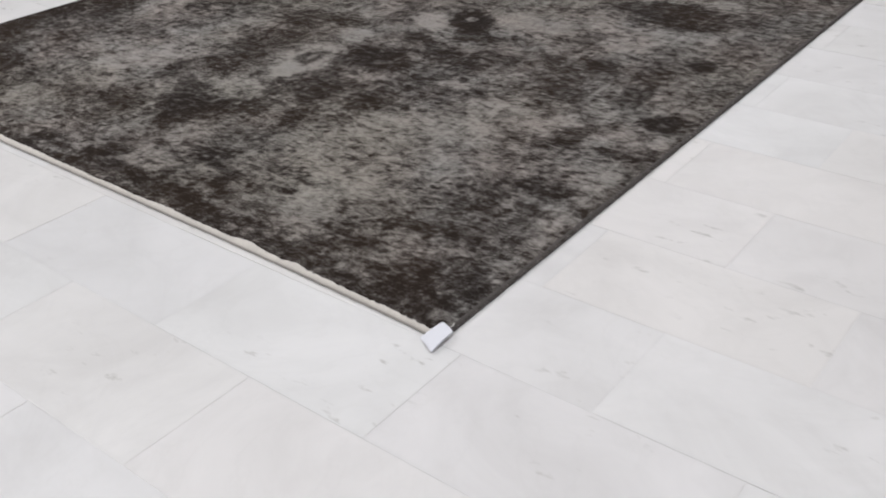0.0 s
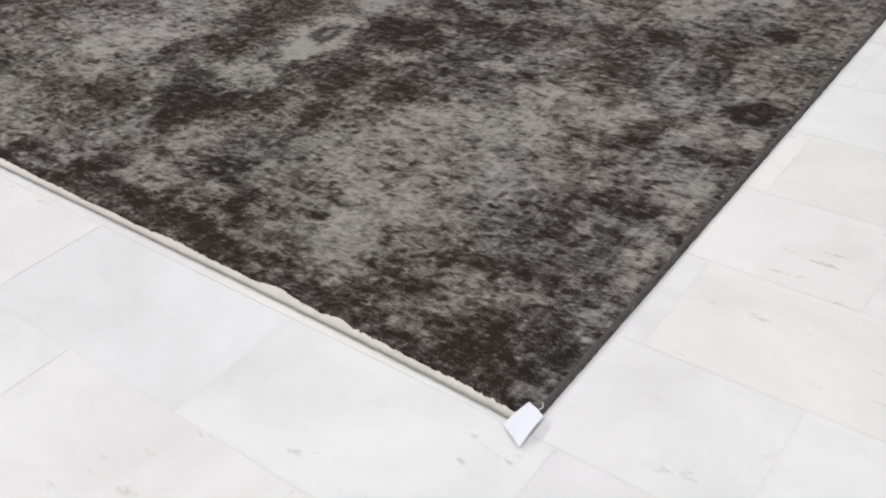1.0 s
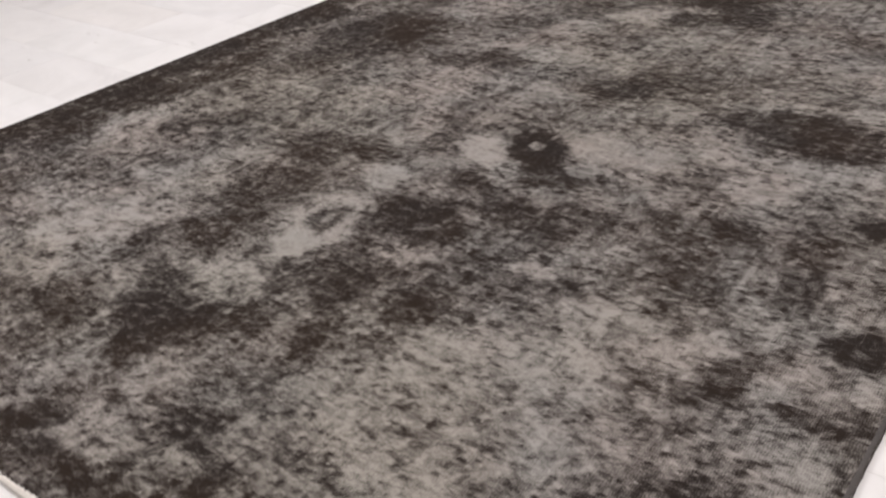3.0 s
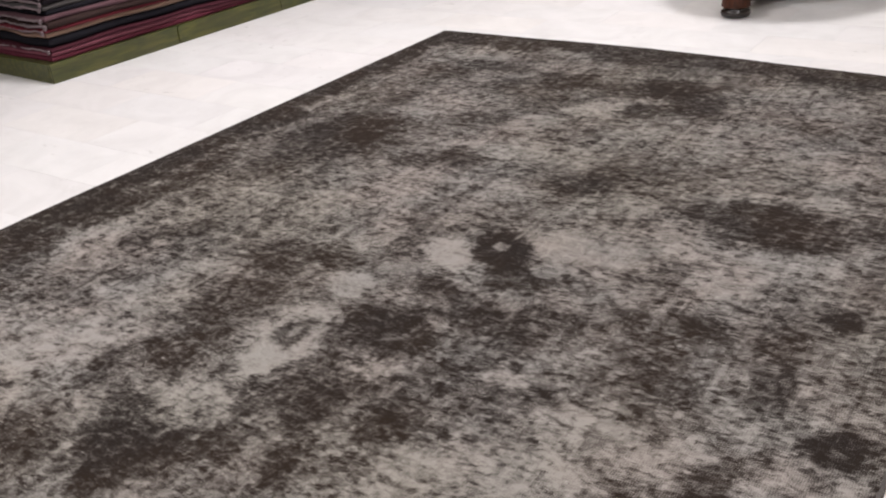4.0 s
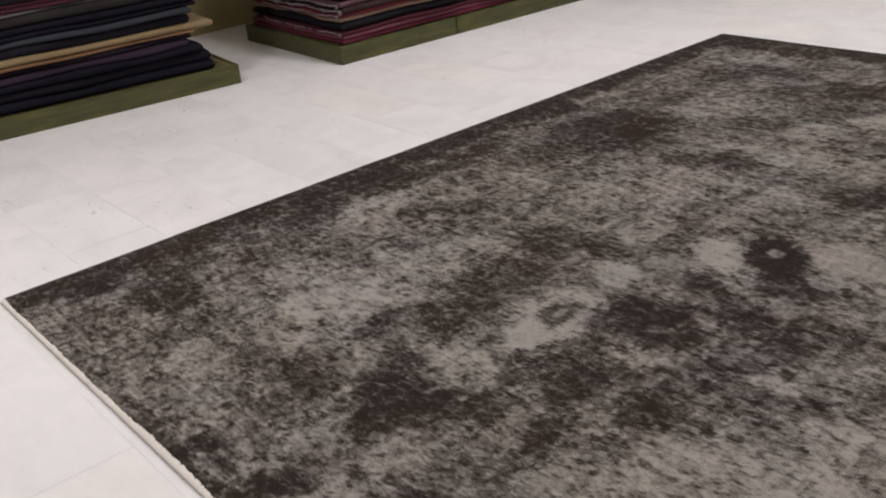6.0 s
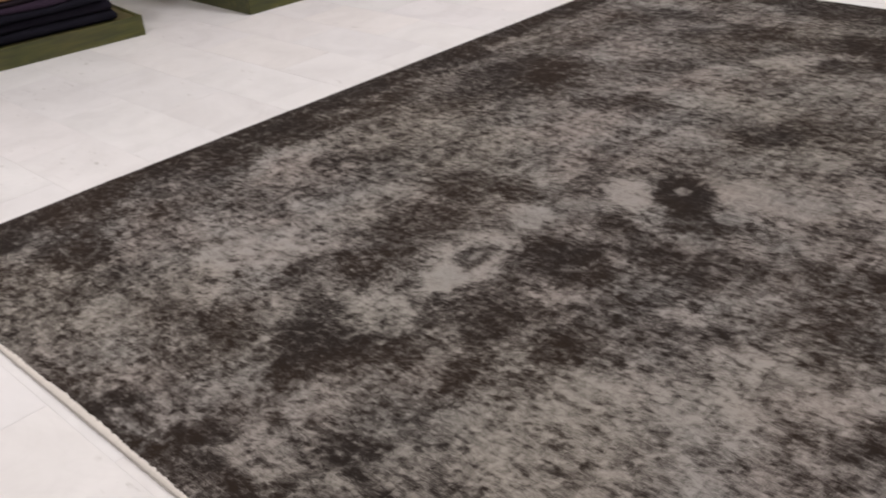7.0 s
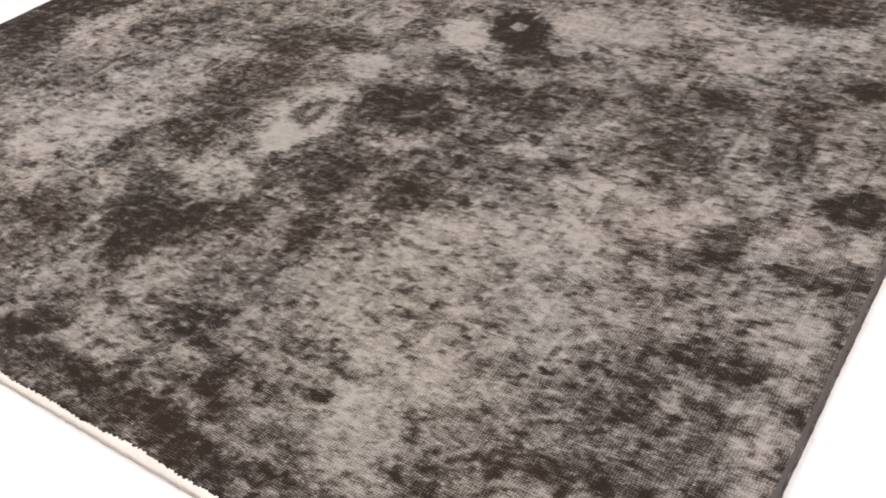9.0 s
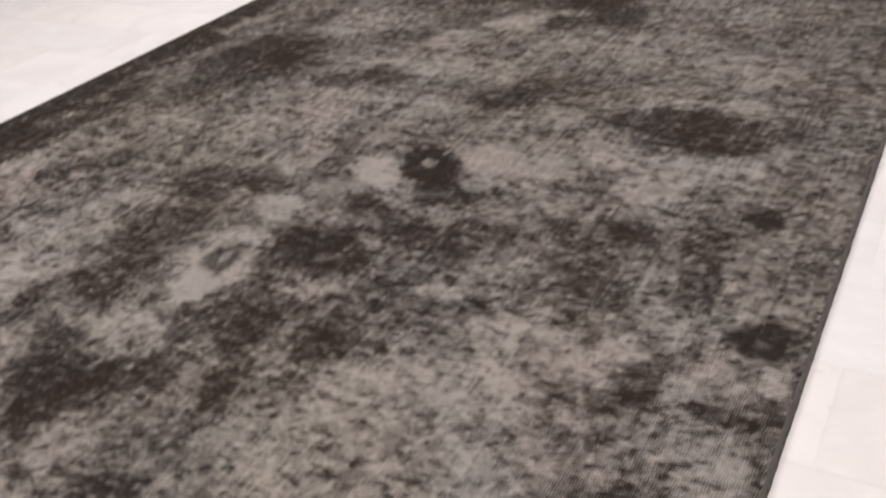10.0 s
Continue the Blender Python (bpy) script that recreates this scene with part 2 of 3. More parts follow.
GROUND_LEFT = [
    (-1.96, 0.72, 0.204, 0.15, 8, 0.5), (-1.98, 0.61, 0.117, 0.075, -3, 0.5), (-2.38, 1.15, 0.106, 0.098, -2, 0.3),
    (-2, 0.94, 0.113, 0.077, -2, 0.3), (-2.26, 0.68, 0.121, 0.061, -23, 0.25), (-1.5, 0.72, 0.07, 0.038, 16, 0.55),
    (-1.44, 0.62, 0.068, 0.045, -54, 0.4), (-1.37, 0.7, 0.041, 0.032, -9, 0.4), (-1.59, 0.42, 0.025, 0.014, -7, 0.55),
    (-1.83, 0.44, 0.113, 0.069, 4, 0.35), (-1.48, 0.26, 0.092, 0.043, 19, 0.2), (-1.25, 0.38, 0.069, 0.039, 17, 0.05),
    (-1.25, 0.18, 0.052, 0.048, -67, 0.35), (-1.04, 0.2, 0.041, 0.033, -16, 0.25), (-1.03, 0.11, 0.032, 0.023, -10, 0.25),
    (-0.98, 0.31, 0.077, 0.037, 4, 0.2),
]
GROUND_EDGE = [
    (-0.14, 1.32, 0.063, 0.049, 68, 0.4), (-0.16, 1.11, 0.078, 0.041, 79, 0.5), (-0.05, 1.08, 0.046, 0.032, -85, 0.5),
    (-0.14, 0.74, 0.071, 0.024, 85, 0.4), (-0.13, 0.82, 0.067, 0.039, 31, 0.3), (-0.08, 0.65, 0.055, 0.039, 46, 0.35),
    (-0.06, 0.79, 0.095, 0.039, -73, 0.3), (-0.09, 0.48, 0.063, 0.039, 38, 0.4), (-0.03, 0.52, 0.053, 0.025, -82, 0.3),
    (-0.2, 0.53, 0.055, 0.035, -77, 0.3), (-0.82, 1.11, 0.068, 0.032, 19, 0.5), (-1.13, 0.99, 0.081, 0.025, 20, 0.4),
    (-0.74, 1.25, 0.078, 0.061, 31, 0.15), (-0.78, 1.52, 0.162, 0.09, 21, 0.12), (-0.51, 1.74, 0.089, 0.08, -86, 0.35),
    (-0.31, 0.72, 0.05, 0.05, 27, 0.2),
]
GROUND_FAR = [
    (-2.3, 1.12, 0.151, 0.108, 64, 0.35), (-2.24, 1.21, 0.1, 0.078, 65, 0.3), (-1.57, 1.59, 0.141, 0.072, -80, 0.4),
    (-0.93, 1.79, 0.129, 0.101, -59, 0.3), (-1.7, 1.96, 0.162, 0.137, -89, 0.35), (-1.66, 2.38, 0.134, 0.101, 1, 0.3),
    (-1.49, 2.39, 0.151, 0.101, 14, 0.4), (-1.44, 2.92, 0.143, 0.089, 14, 0.5), (-1.96, 3.68, 0.125, 0.102, -24, 0.45),
    (-2.33, 3.48, 0.178, 0.112, 12, 0.3), (-0.71, 1.93, 0.102, 0.099, 67, 0.4), (-0.66, 2.3, 0.101, 0.067, 32, 0.4),
    (-0.9, 2.76, 0.201, 0.058, -78, 0.4), (-0.41, 2.33, 0.075, 0.063, -87, 0.45), (-0.58, 3.24, 0.15, 0.124, 84, 0.3),
    (-0.84, 3.41, 0.129, 0.104, 30, 0.2),
]
GROUND_BACK = [
    (-0.53, 1.9, 0.102, 0.073, 37, 0.45), (-0.38, 1.9, 0.135, 0.073, 31, 0.3), (-0.56, 1.74, 0.095, 0.057, 18, 0.35),
    (-1.62, 2.67, 0.124, 0.108, 10, 0.3), (-2.12, 2.71, 0.195, 0.118, 60, 0.25), (-1.19, 2.73, 0.107, 0.094, 11, 0.25),
    (-1.31, 2.4, 0.091, 0.084, -38, 0.3), (-1.91, 1.72, 0.144, 0.091, 83, 0.3), (-2.17, 1.65, 0.139, 0.081, 83, 0.25),
    (-1.39, 2.04, 0.11, 0.083, 81, 0.25), (-2.65, 2.59, 0.137, 0.057, -88, 0.3), (-0.56, 2.71, 0.137, 0.109, 41, 0.25),
    (-0.77, 2.89, 0.109, 0.085, -79, 0.25), (-1.96, 1.9, 0.107, 0.067, -78, 0.2), (-0.38, 2.62, 0.101, 0.081, 51, 0.3),
    (-0.92, 2.1, 0.085, 0.078, 44, 0.3),
]
GROUND_SIDE = [
    (-1.99, 0.23, 0.119, 0.082, 51, 0.25), (-1.98, 0.09, 0.086, 0.049, 0, 0.2), (-1.6, 0.53, 0.08, 0.053, 7, 0.35),
    (-1.39, 0.59, 0.062, 0.048, 83, 0.6), (-1.57, 0.43, 0.021, 0.014, -3, 0.6), (-2.46, 1.28, 0.162, 0.077, -69, 0.4),
    (-2.46, 1.12, 0.092, 0.045, 90, 0.5), (-1.87, 1.11, 0.14, 0.098, -57, 0.4), (-1.94, 1.03, 0.123, 0.088, -75, 0.35),
    (-2.18, 1.48, 0.157, 0.141, 82, 0.15), (-1.72, 0.13, 0.065, 0.036, 12, 0.25), (-1.46, 0.1, 0.045, 0.031, -3, 0.35),
    (-1.44, 0.7, 0.062, 0.043, 46, 0.5), (-1.33, 0.72, 0.036, 0.03, -22, 0.45), (-2.2, 0.47, 0.101, 0.063, -2, 0.2),
    (-2.24, 0.69, 0.102, 0.086, 88, 0.25),
]
GROUND_FRONT = [
    (-0.08, 0.56, 0.063, 0.04, 87, 0.3), (-0.07, 0.43, 0.047, 0.039, -63, 0.2), (-0.18, 0.47, 0.057, 0.025, -62, 0.25),
    (-0.09, 0.77, 0.073, 0.047, 78, 0.4), (-0.62, 0.23, 0.08, 0.059, 6, 0.5), (-0.56, 0.1, 0.038, 0.03, -19, 0.4),
    (-0.59, 0.39, 0.075, 0.06, 39, 0.4), (-0.7, 0.2, 0.07, 0.04, 11, 0.25), (-1.28, 0.13, 0.054, 0.043, 4, 0.35),
    (-1.2, 0.15, 0.039, 0.023, -17, 0.3), (-0.35, 0.26, 0.051, 0.032, 22, 0.2), (-0.18, 0.26, 0.058, 0.016, 17, 0.25),
    (-0.36, 0.13, 0.048, 0.027, 4, 0.15), (-1.27, 0.35, 0.069, 0.061, 50, 0.2),
]
SHADE = [
    (-1.48, 0.51, 0.143, 0.094, -48, -0.6), (-1.4, 0.41, 0.081, 0.05, 89, -0.8), (-1.36, 0.5, 0.122, 0.05, 82, -0.8),
    (-1.26, 0.61, 0.088, 0.065, 82, -0.55), (-1.08, 0.6, 0.088, 0.04, -70, -0.65), (-1.16, 0.8, 0.112, 0.057, -73, -0.6),
    (-0.99, 0.84, 0.089, 0.052, -82, -0.55), (-1.12, 0.9, 0.061, 0.047, -18, -0.4), (-1.64, 0.83, 0.11, 0.092, -42, -0.6),
    (-1.67, 0.95, 0.177, 0.071, -41, -0.45), (-1.76, 0.71, 0.092, 0.059, -68, -0.35), (-1.28, 0.8, 0.1, 0.054, 70, -0.5),
    (-1.68, 1.12, 0.113, 0.094, -52, -0.5), (-1.76, 1.38, 0.103, 0.071, 0, -0.5), (-1.6, 1.4, 0.095, 0.051, 4, -0.35),
    (-1.83, 1.13, 0.086, 0.058, -5, -0.3),
]
SHADE_HEART = [
    (-1.21, 1.17, 0.139, 0.09, -14, -0.85), (-1.12, 1.14, 0.088, 0.059, 29, -0.6), (-1.17, 1.39, 0.125, 0.047, -12, -0.5),
    (-1.27, 1.03, 0.086, 0.035, -76, -0.4), (-1.03, 1.53, 0.108, 0.064, 0, -0.5), (-1.02, 1.31, 0.084, 0.069, 22, -0.65),
    (-0.92, 1.28, 0.081, 0.051, 16, -0.5), (-0.85, 1.37, 0.085, 0.071, -8, -0.4), (-0.54, 1.32, 0.13, 0.07, -54, -0.4),
    (-0.52, 1.5, 0.084, 0.059, 9, -0.6), (-0.67, 1.47, 0.055, 0.053, -28, -0.4), (-0.46, 1.25, 0.057, 0.054, 53, -0.45),
    (-0.5, 1.11, 0.039, 0.033, -85, -0.35), (-0.32, 1.53, 0.109, 0.054, -77, -0.4), (-0.26, 1.38, 0.139, 0.018, -81, -0.5),
    (-0.3, 1.31, 0.111, 0.023, -88, -0.3),
]
SHADE_EDGE = [
    (-0.1, 1.19, 0.063, 0.054, 47, -0.8), (-0.3, 0.95, 0.079, 0.046, 72, -0.55), (-0.33, 0.88, 0.037, 0.029, 48, -0.35),
    (-0.13, 0.94, 0.088, 0.027, 6, -0.5), (-0.03, 0.98, 0.051, 0.039, 38, -0.5), (-0.15, 0.64, 0.067, 0.035, 28, -0.75),
    (-0.22, 0.67, 0.032, 0.023, 47, -0.5), (-0.16, 0.52, 0.037, 0.021, 44, -0.45), (-0.3, 0.56, 0.053, 0.032, -73, -0.4),
    (-0.23, 0.45, 0.08, 0.018, -73, -0.5), (-0.38, 0.46, 0.073, 0.045, 42, -0.25), (-0.24, 0.34, 0.063, 0.039, 38, -0.5),
    (-0.34, 0.3, 0.106, 0.025, 21, -0.4), (-0.09, 0.54, 0.034, 0.02, 49, -0.35), (-0.03, 0.6, 0.023, 0.019, 54, -0.35),
    (-0.04, 0.73, 0.018, 0.011, -83, -0.45),
]
SHADE_FRONT = [
    (-1.39, 0.12, 0.076, 0.037, 24, -0.75), (-1.2, 0.08, 0.13, 0.029, -1, -0.75), (-1.31, 0.06, 0.099, 0.023, -5, -0.6),
    (-1.11, 0.12, 0.038, 0.025, -27, -0.65), (-0.94, 0.18, 0.053, 0.029, -30, -0.7), (-0.97, 0.08, 0.11, 0.024, -4, -0.85),
    (-0.85, 0.05, 0.105, 0.03, -6, -0.8), (-0.71, 0.07, 0.084, 0.022, -3, -0.55), (-1.13, 0.23, 0.047, 0.032, 8, -0.55),
    (-1.1, 0.3, 0.076, 0.03, 8, -0.45), (-0.93, 0.23, 0.06, 0.025, -3, -0.45), (-0.83, 0.21, 0.036, 0.022, 32, -0.45),
    (-0.75, 0.25, 0.036, 0.022, 32, -0.45), (-0.86, 0.13, 0.049, 0.034, 1, -0.55), (-0.89, 0.34, 0.068, 0.034, 22, -0.25),
    (-1.07, 0.04, 0.082, 0.02, -4, -0.8),
]
SHADE_SIDE = [
    (-2.41, 0.37, 0.148, 0.089, 6, -0.6), (-2.57, 0.47, 0.099, 0.079, 58, -0.45), (-1.69, 0.4, 0.115, 0.071, -11, -0.5),
    (-1.88, 0.36, 0.075, 0.049, 23, -0.3), (-1.64, 0.08, 0.054, 0.03, 22, -0.55), (-1.78, 0.03, 0.134, 0.02, -1, -0.6),
    (-1.4, 0.12, 0.066, 0.043, 79, -0.75), (-1.51, 0.06, 0.071, 0.018, 2, -0.5), (-2.59, 1.01, 0.151, 0.098, -53, -0.55),
    (-2.65, 1.36, 0.137, 0.081, -85, -0.55), (-2.73, 0.84, 0.124, 0.081, -70, -0.5), (-2.39, 0.68, 0.097, 0.057, 1, -0.3),
    (-2.17, 0.38, 0.074, 0.051, 6, -0.3), (-1.75, 0.22, 0.068, 0.038, 7, -0.3), (-2.15, 0.22, 0.066, 0.038, 4, -0.3),
    (-2.26, 1.21, 0.079, 0.057, -82, -0.35),
]
SHADE_FAR = [
    (-2.26, 2.27, 0.231, 0.218, 45, -0.8), (-2.25, 2.12, 0.173, 0.09, 8, -0.5), (-2.27, 2.44, 0.153, 0.1, 11, -0.55),
    (-1.75, 3.21, 0.148, 0.117, 20, -0.65), (-1.29, 3.25, 0.192, 0.125, 19, -0.75), (-1.09, 3.11, 0.119, 0.117, -46, -0.65),
    (-1.27, 2.96, 0.097, 0.091, 1, -0.45), (-1.49, 3.18, 0.12, 0.101, 3, -0.45), (-0.53, 2.14, 0.192, 0.137, -5, -0.8),
    (-0.4, 2.08, 0.095, 0.08, 24, -0.55), (-0.66, 2.17, 0.095, 0.092, 35, -0.5), (-1.18, 2.18, 0.1, 0.092, -23, -0.6),
    (-1.07, 2.34, 0.114, 0.089, 22, -0.4), (-1.7, 2.25, 0.096, 0.078, -25, -0.55), (-1.82, 2.16, 0.088, 0.06, 7, -0.4),
    (-0.98, 2.43, 0.067, 0.053, -63, -0.4),
]
SHADE_BACK = [
    (-1.76, 1.33, 0.103, 0.068, -29, -0.55), (-1.66, 1.42, 0.083, 0.061, -6, -0.4), (-2.58, 1.37, 0.199, 0.097, -90, -0.6),
    (-2.54, 1.71, 0.204, 0.088, -85, -0.5), (-2.31, 1.92, 0.145, 0.086, 80, -0.4), (-2.17, 1.36, 0.137, 0.058, 47, -0.35),
    (-2.35, 3.15, 0.175, 0.138, 76, -0.35), (-2.34, 2.77, 0.143, 0.091, -84, -0.3), (-2.16, 3.31, 0.183, 0.08, -8, -0.4),
    (-0.2, 1.69, 0.05, 0.045, 85, -0.8), (-0.25, 2.18, 0.059, 0.045, 86, -0.35), (-1.69, 2.94, 0.12, 0.074, 13, -0.3),
    (-1.83, 2.66, 0.129, 0.084, 49, -0.35), (-1.95, 3.1, 0.109, 0.078, -1, -0.3), (-0.67, 3.63, 0.192, 0.071, 5, -0.5),
    (-1.57, 3.6, 0.259, 0.066, -5, -0.4),
]
SHADE_CORNER = [
    (-0.18, 0.1, 0.081, 0.063, 76, -0.85), (-0.08, 0.17, 0.07, 0.04, -60, -0.6), (-0.1, 0.07, 0.054, 0.035, 31, -0.75),
    (-0.29, 0.09, 0.049, 0.029, -7, -0.55), (-0.42, 0.14, 0.053, 0.035, 35, -0.55), (-0.48, 0.12, 0.043, 0.028, 18, -0.35),
    (-0.49, 0.05, 0.071, 0.027, -4, -0.55), (-0.21, 0.17, 0.063, 0.029, 38, -0.4), (-0.25, 0.32, 0.095, 0.03, 9, -0.45),
    (-0.24, 0.44, 0.077, 0.047, -65, -0.3), (-0.14, 0.46, 0.043, 0.041, 63, -0.35), (-0.35, 0.39, 0.063, 0.049, 49, -0.2),
    (-0.16, 0.65, 0.045, 0.038, 41, -0.5), (-0.23, 0.64, 0.041, 0.035, 59, -0.45), (-0.13, 0.36, 0.075, 0.032, 21, -0.4),
    (-0.19, 0.54, 0.028, 0.017, -65, -0.45),
]
MOTIFS = [
    (-1.42, 1, 0.157, 0.092, -85, 0.75), (-1.42, 1.02, 0.082, 0.052, 86, -0.4), (-1.42, 1.03, 0.028, 0.016, -79, 0.2),
    (-1.42, 0.9, 0.081, 0.042, -64, 0.85), (-1.45, 1.31, 0.078, 0.065, -29, 0.6), (-1.38, 1.45, 0.07, 0.033, 53, 0.2),
    (-1.29, 1.58, 0.112, 0.065, -44, 0.85), (-0.99, 1.76, 0.149, 0.092, -38, 0.55), (-0.83, 1.79, 0.086, 0.067, -61, 0.4),
    (-1.16, 1.66, 0.126, 0.077, -55, -0.9), (-1.18, 1.69, 0.031, 0.025, -49, 0.25), (-0.98, 1.41, 0.044, 0.037, -20, 0.25),
    (-1.09, 1.23, 0.029, 0.023, -51, 0.2), (-0.98, 1.59, 0.041, 0.034, 4, 0.3),
]


def cloud(shape, cell, seed, octaves=4, fall=0.55):
    """Smooth value noise from 0 to 1 over a grid; cell: knots per cell down and across."""
    rng = np.random.default_rng(seed)
    total, weight, sum_w = np.zeros(shape), 1.0, 0.0
    for k in range(octaves):
        cy, cx = max(1.0, cell[0] / 2**k), max(1.0, cell[1] / 2**k)
        g = rng.random((int(shape[0] / cy) + 3, int(shape[1] / cx) + 3))
        y, x = np.arange(shape[0]) / cy, np.arange(shape[1]) / cx
        iy, ix = y.astype(int), x.astype(int)
        fy, fx = y - iy, x - ix
        fy, fx = (fy * fy * (3 - 2 * fy))[:, None], (fx * fx * (3 - 2 * fx))[None, :]
        rows = g[iy] * (1 - fy) + g[iy + 1] * fy
        total += weight * (rows[:, ix] * (1 - fx) + rows[:, ix + 1] * fx)
        sum_w += weight
        weight *= fall
    return total / sum_w


def carpet_design(u, v):
    """How worn and pale the pile is, 0 to 1, over the carpet."""
    shape = u.shape
    wx = (cloud(shape, (11, 12), 3, 4, 0.7) - 0.5) * 0.08
    wy = (cloud(shape, (11, 12), 4, 4, 0.7) - 0.5) * 0.08
    f = -0.05 + (cloud(shape, (26, 30), 5, 3) - 0.5) * 0.4
    nick = np.tanh((cloud(shape, (4, 5), 12, 3, 0.75) - 0.5) * 7)

    def lay(f, blots, drift, soft, share, frayed=0.16):
        for cx, cy, long, broad, turn, tone in blots:
            warp = drift * min(1.0, broad / 0.05)
            du, dv = u + wx * warp - cx, v + wy * warp - cy
            c, s = math.cos(radians(turn)), math.sin(radians(turn))
            r = np.sqrt(((du * c + dv * s) / long) ** 2 + ((dv * c - du * s) / broad) ** 2)
            w = np.clip((1.05 + 0.45 * soft - r + frayed * nick) / soft, 0, 1)
            w = w * w * (3 - 2 * w) * share
            f = f * (1 - w) + tone * w
        return f

    for blots in (GROUND, GROUND_LEFT, GROUND_EDGE, GROUND_FAR, GROUND_BACK, GROUND_SIDE, GROUND_FRONT):
        f = lay(f, blots, 1.0, 0.8, 0.85)
    for blots in (SHADE, SHADE_HEART, SHADE_EDGE, SHADE_FRONT, SHADE_SIDE, SHADE_FAR, SHADE_BACK, SHADE_CORNER):
        f = lay(f, blots, 1.0, 0.6, 0.92, 0.26)
    ragged = cloud(shape, (12, 16), 6)
    left = np.clip((0.19 * (0.5 + ragged) - (u + WIDE)) / 0.05, 0, 1)
    back = np.clip((0.26 * (0.4 + ragged) - (LONG - v)) / 0.06, 0, 1)
    front = np.clip((0.08 * (0.2 + ragged) - v) / 0.03, 0, 1) * np.clip((u + 2.0) / 0.3, 0, 1)
    right = np.clip((0.028 + u) / 0.012, 0, 1)
    for w, tone in ((left, -0.72), (back, -0.66), (front, -0.55), (right, -0.15)):
        f = f * (1 - 0.85 * w) + tone * 0.85 * w
    f += (cloud(shape, (7, 8.5), 7, 3, 0.8) - 0.5) * 0.7
    f += 0.12 * nick
    # short dark tufts left standing on the worn ground, lying along the weft
    dashes = cloud(shape, (2.0, 3.4), 21, 2, 0.6)
    f -= 0.55 * np.clip((dashes - 0.62) / 0.12, 0, 1)
    f += 0.45 * np.clip((0.36 - cloud(shape, (2.0, 3.0), 22, 2, 0.6)) / 0.12, 0, 1)
    f = lay(f, MOTIFS, 0.35, 0.5, 0.9, 0.26)
    # old folds and loom lines, rubbed pale or dark in stretches
    rng = np.random.default_rng(31)
    broken_u, broken_v = cloud(shape, (40, 5), 32, 3, 0.7), cloud(shape, (5, 40), 33, 3, 0.7)
    for axis, span, mask in ((u, WIDE, broken_u), (v, LONG, broken_v)):
        at = 0.05
        while at < span:
            near = np.exp(-((axis - (at if axis is v else -at) + 0.2 * (wx if axis is u else wy)) / 0.006) ** 2)
            f += rng.choice([0.2, 0.16, -0.35]) * near * np.clip((mask - 0.5) / 0.08, 0, 1)
            at += rng.uniform(0.05, 0.15)
    return np.clip(0.51 + 0.52 * f, 0.03, 1.1)


def end_line(x):
    """The straighter outer line of the woven end."""
    return -0.015 + 0.017 * (1 - math.exp(x / 0.35))


def front_line(x):
    """The uneven line of the carpet's front end."""
    bumps = ((-0.63, 0.011, 0.05), (-0.455, 0.009, 0.035), (-0.92, 0.005, 0.08), (-1.7, 0.005, 0.2))
    return end_line(x) + 0.0012 * math.sin(31 * x) + sum(h * math.exp(-(((x - c) / w) ** 2)) for c, h, w in bumps)


def back_line(x):
    """The far end runs a little askew towards one corner."""
    return LONG - 0.01 - 0.095 * max(0.0, x + 1.6) + 0.003 * math.sin(9 * x)


def cord(points, radius, sides=8):
    """A tube of changing course; its radius may be one number or a function of the run from 0 to 1."""
    bm = bmesh.new()
    rings = []
    for k, p in enumerate(points):
        way = (Vector(points[min(k + 1, len(points) - 1)]) - Vector(points[max(k - 1, 0)])).normalized()
        side = way.cross(Vector((0, 0, 1))).normalized()
        up = side.cross(way)
        r = radius(k / (len(points) - 1)) if callable(radius) else radius
        rings.append([bm.verts.new(Vector(p) + r * (math.cos(a) * side + math.sin(a) * up)) for a in (2 * math.pi * j / sides for j in range(sides))])
    for low, high in zip(rings, rings[1:]):
        for j in range(sides):
            bm.faces.new((low[j], high[j], high[(j + 1) % sides], low[(j + 1) % sides]))
    bm.faces.new(rings[0])
    bm.faces.new(rings[-1][::-1])
    return bm


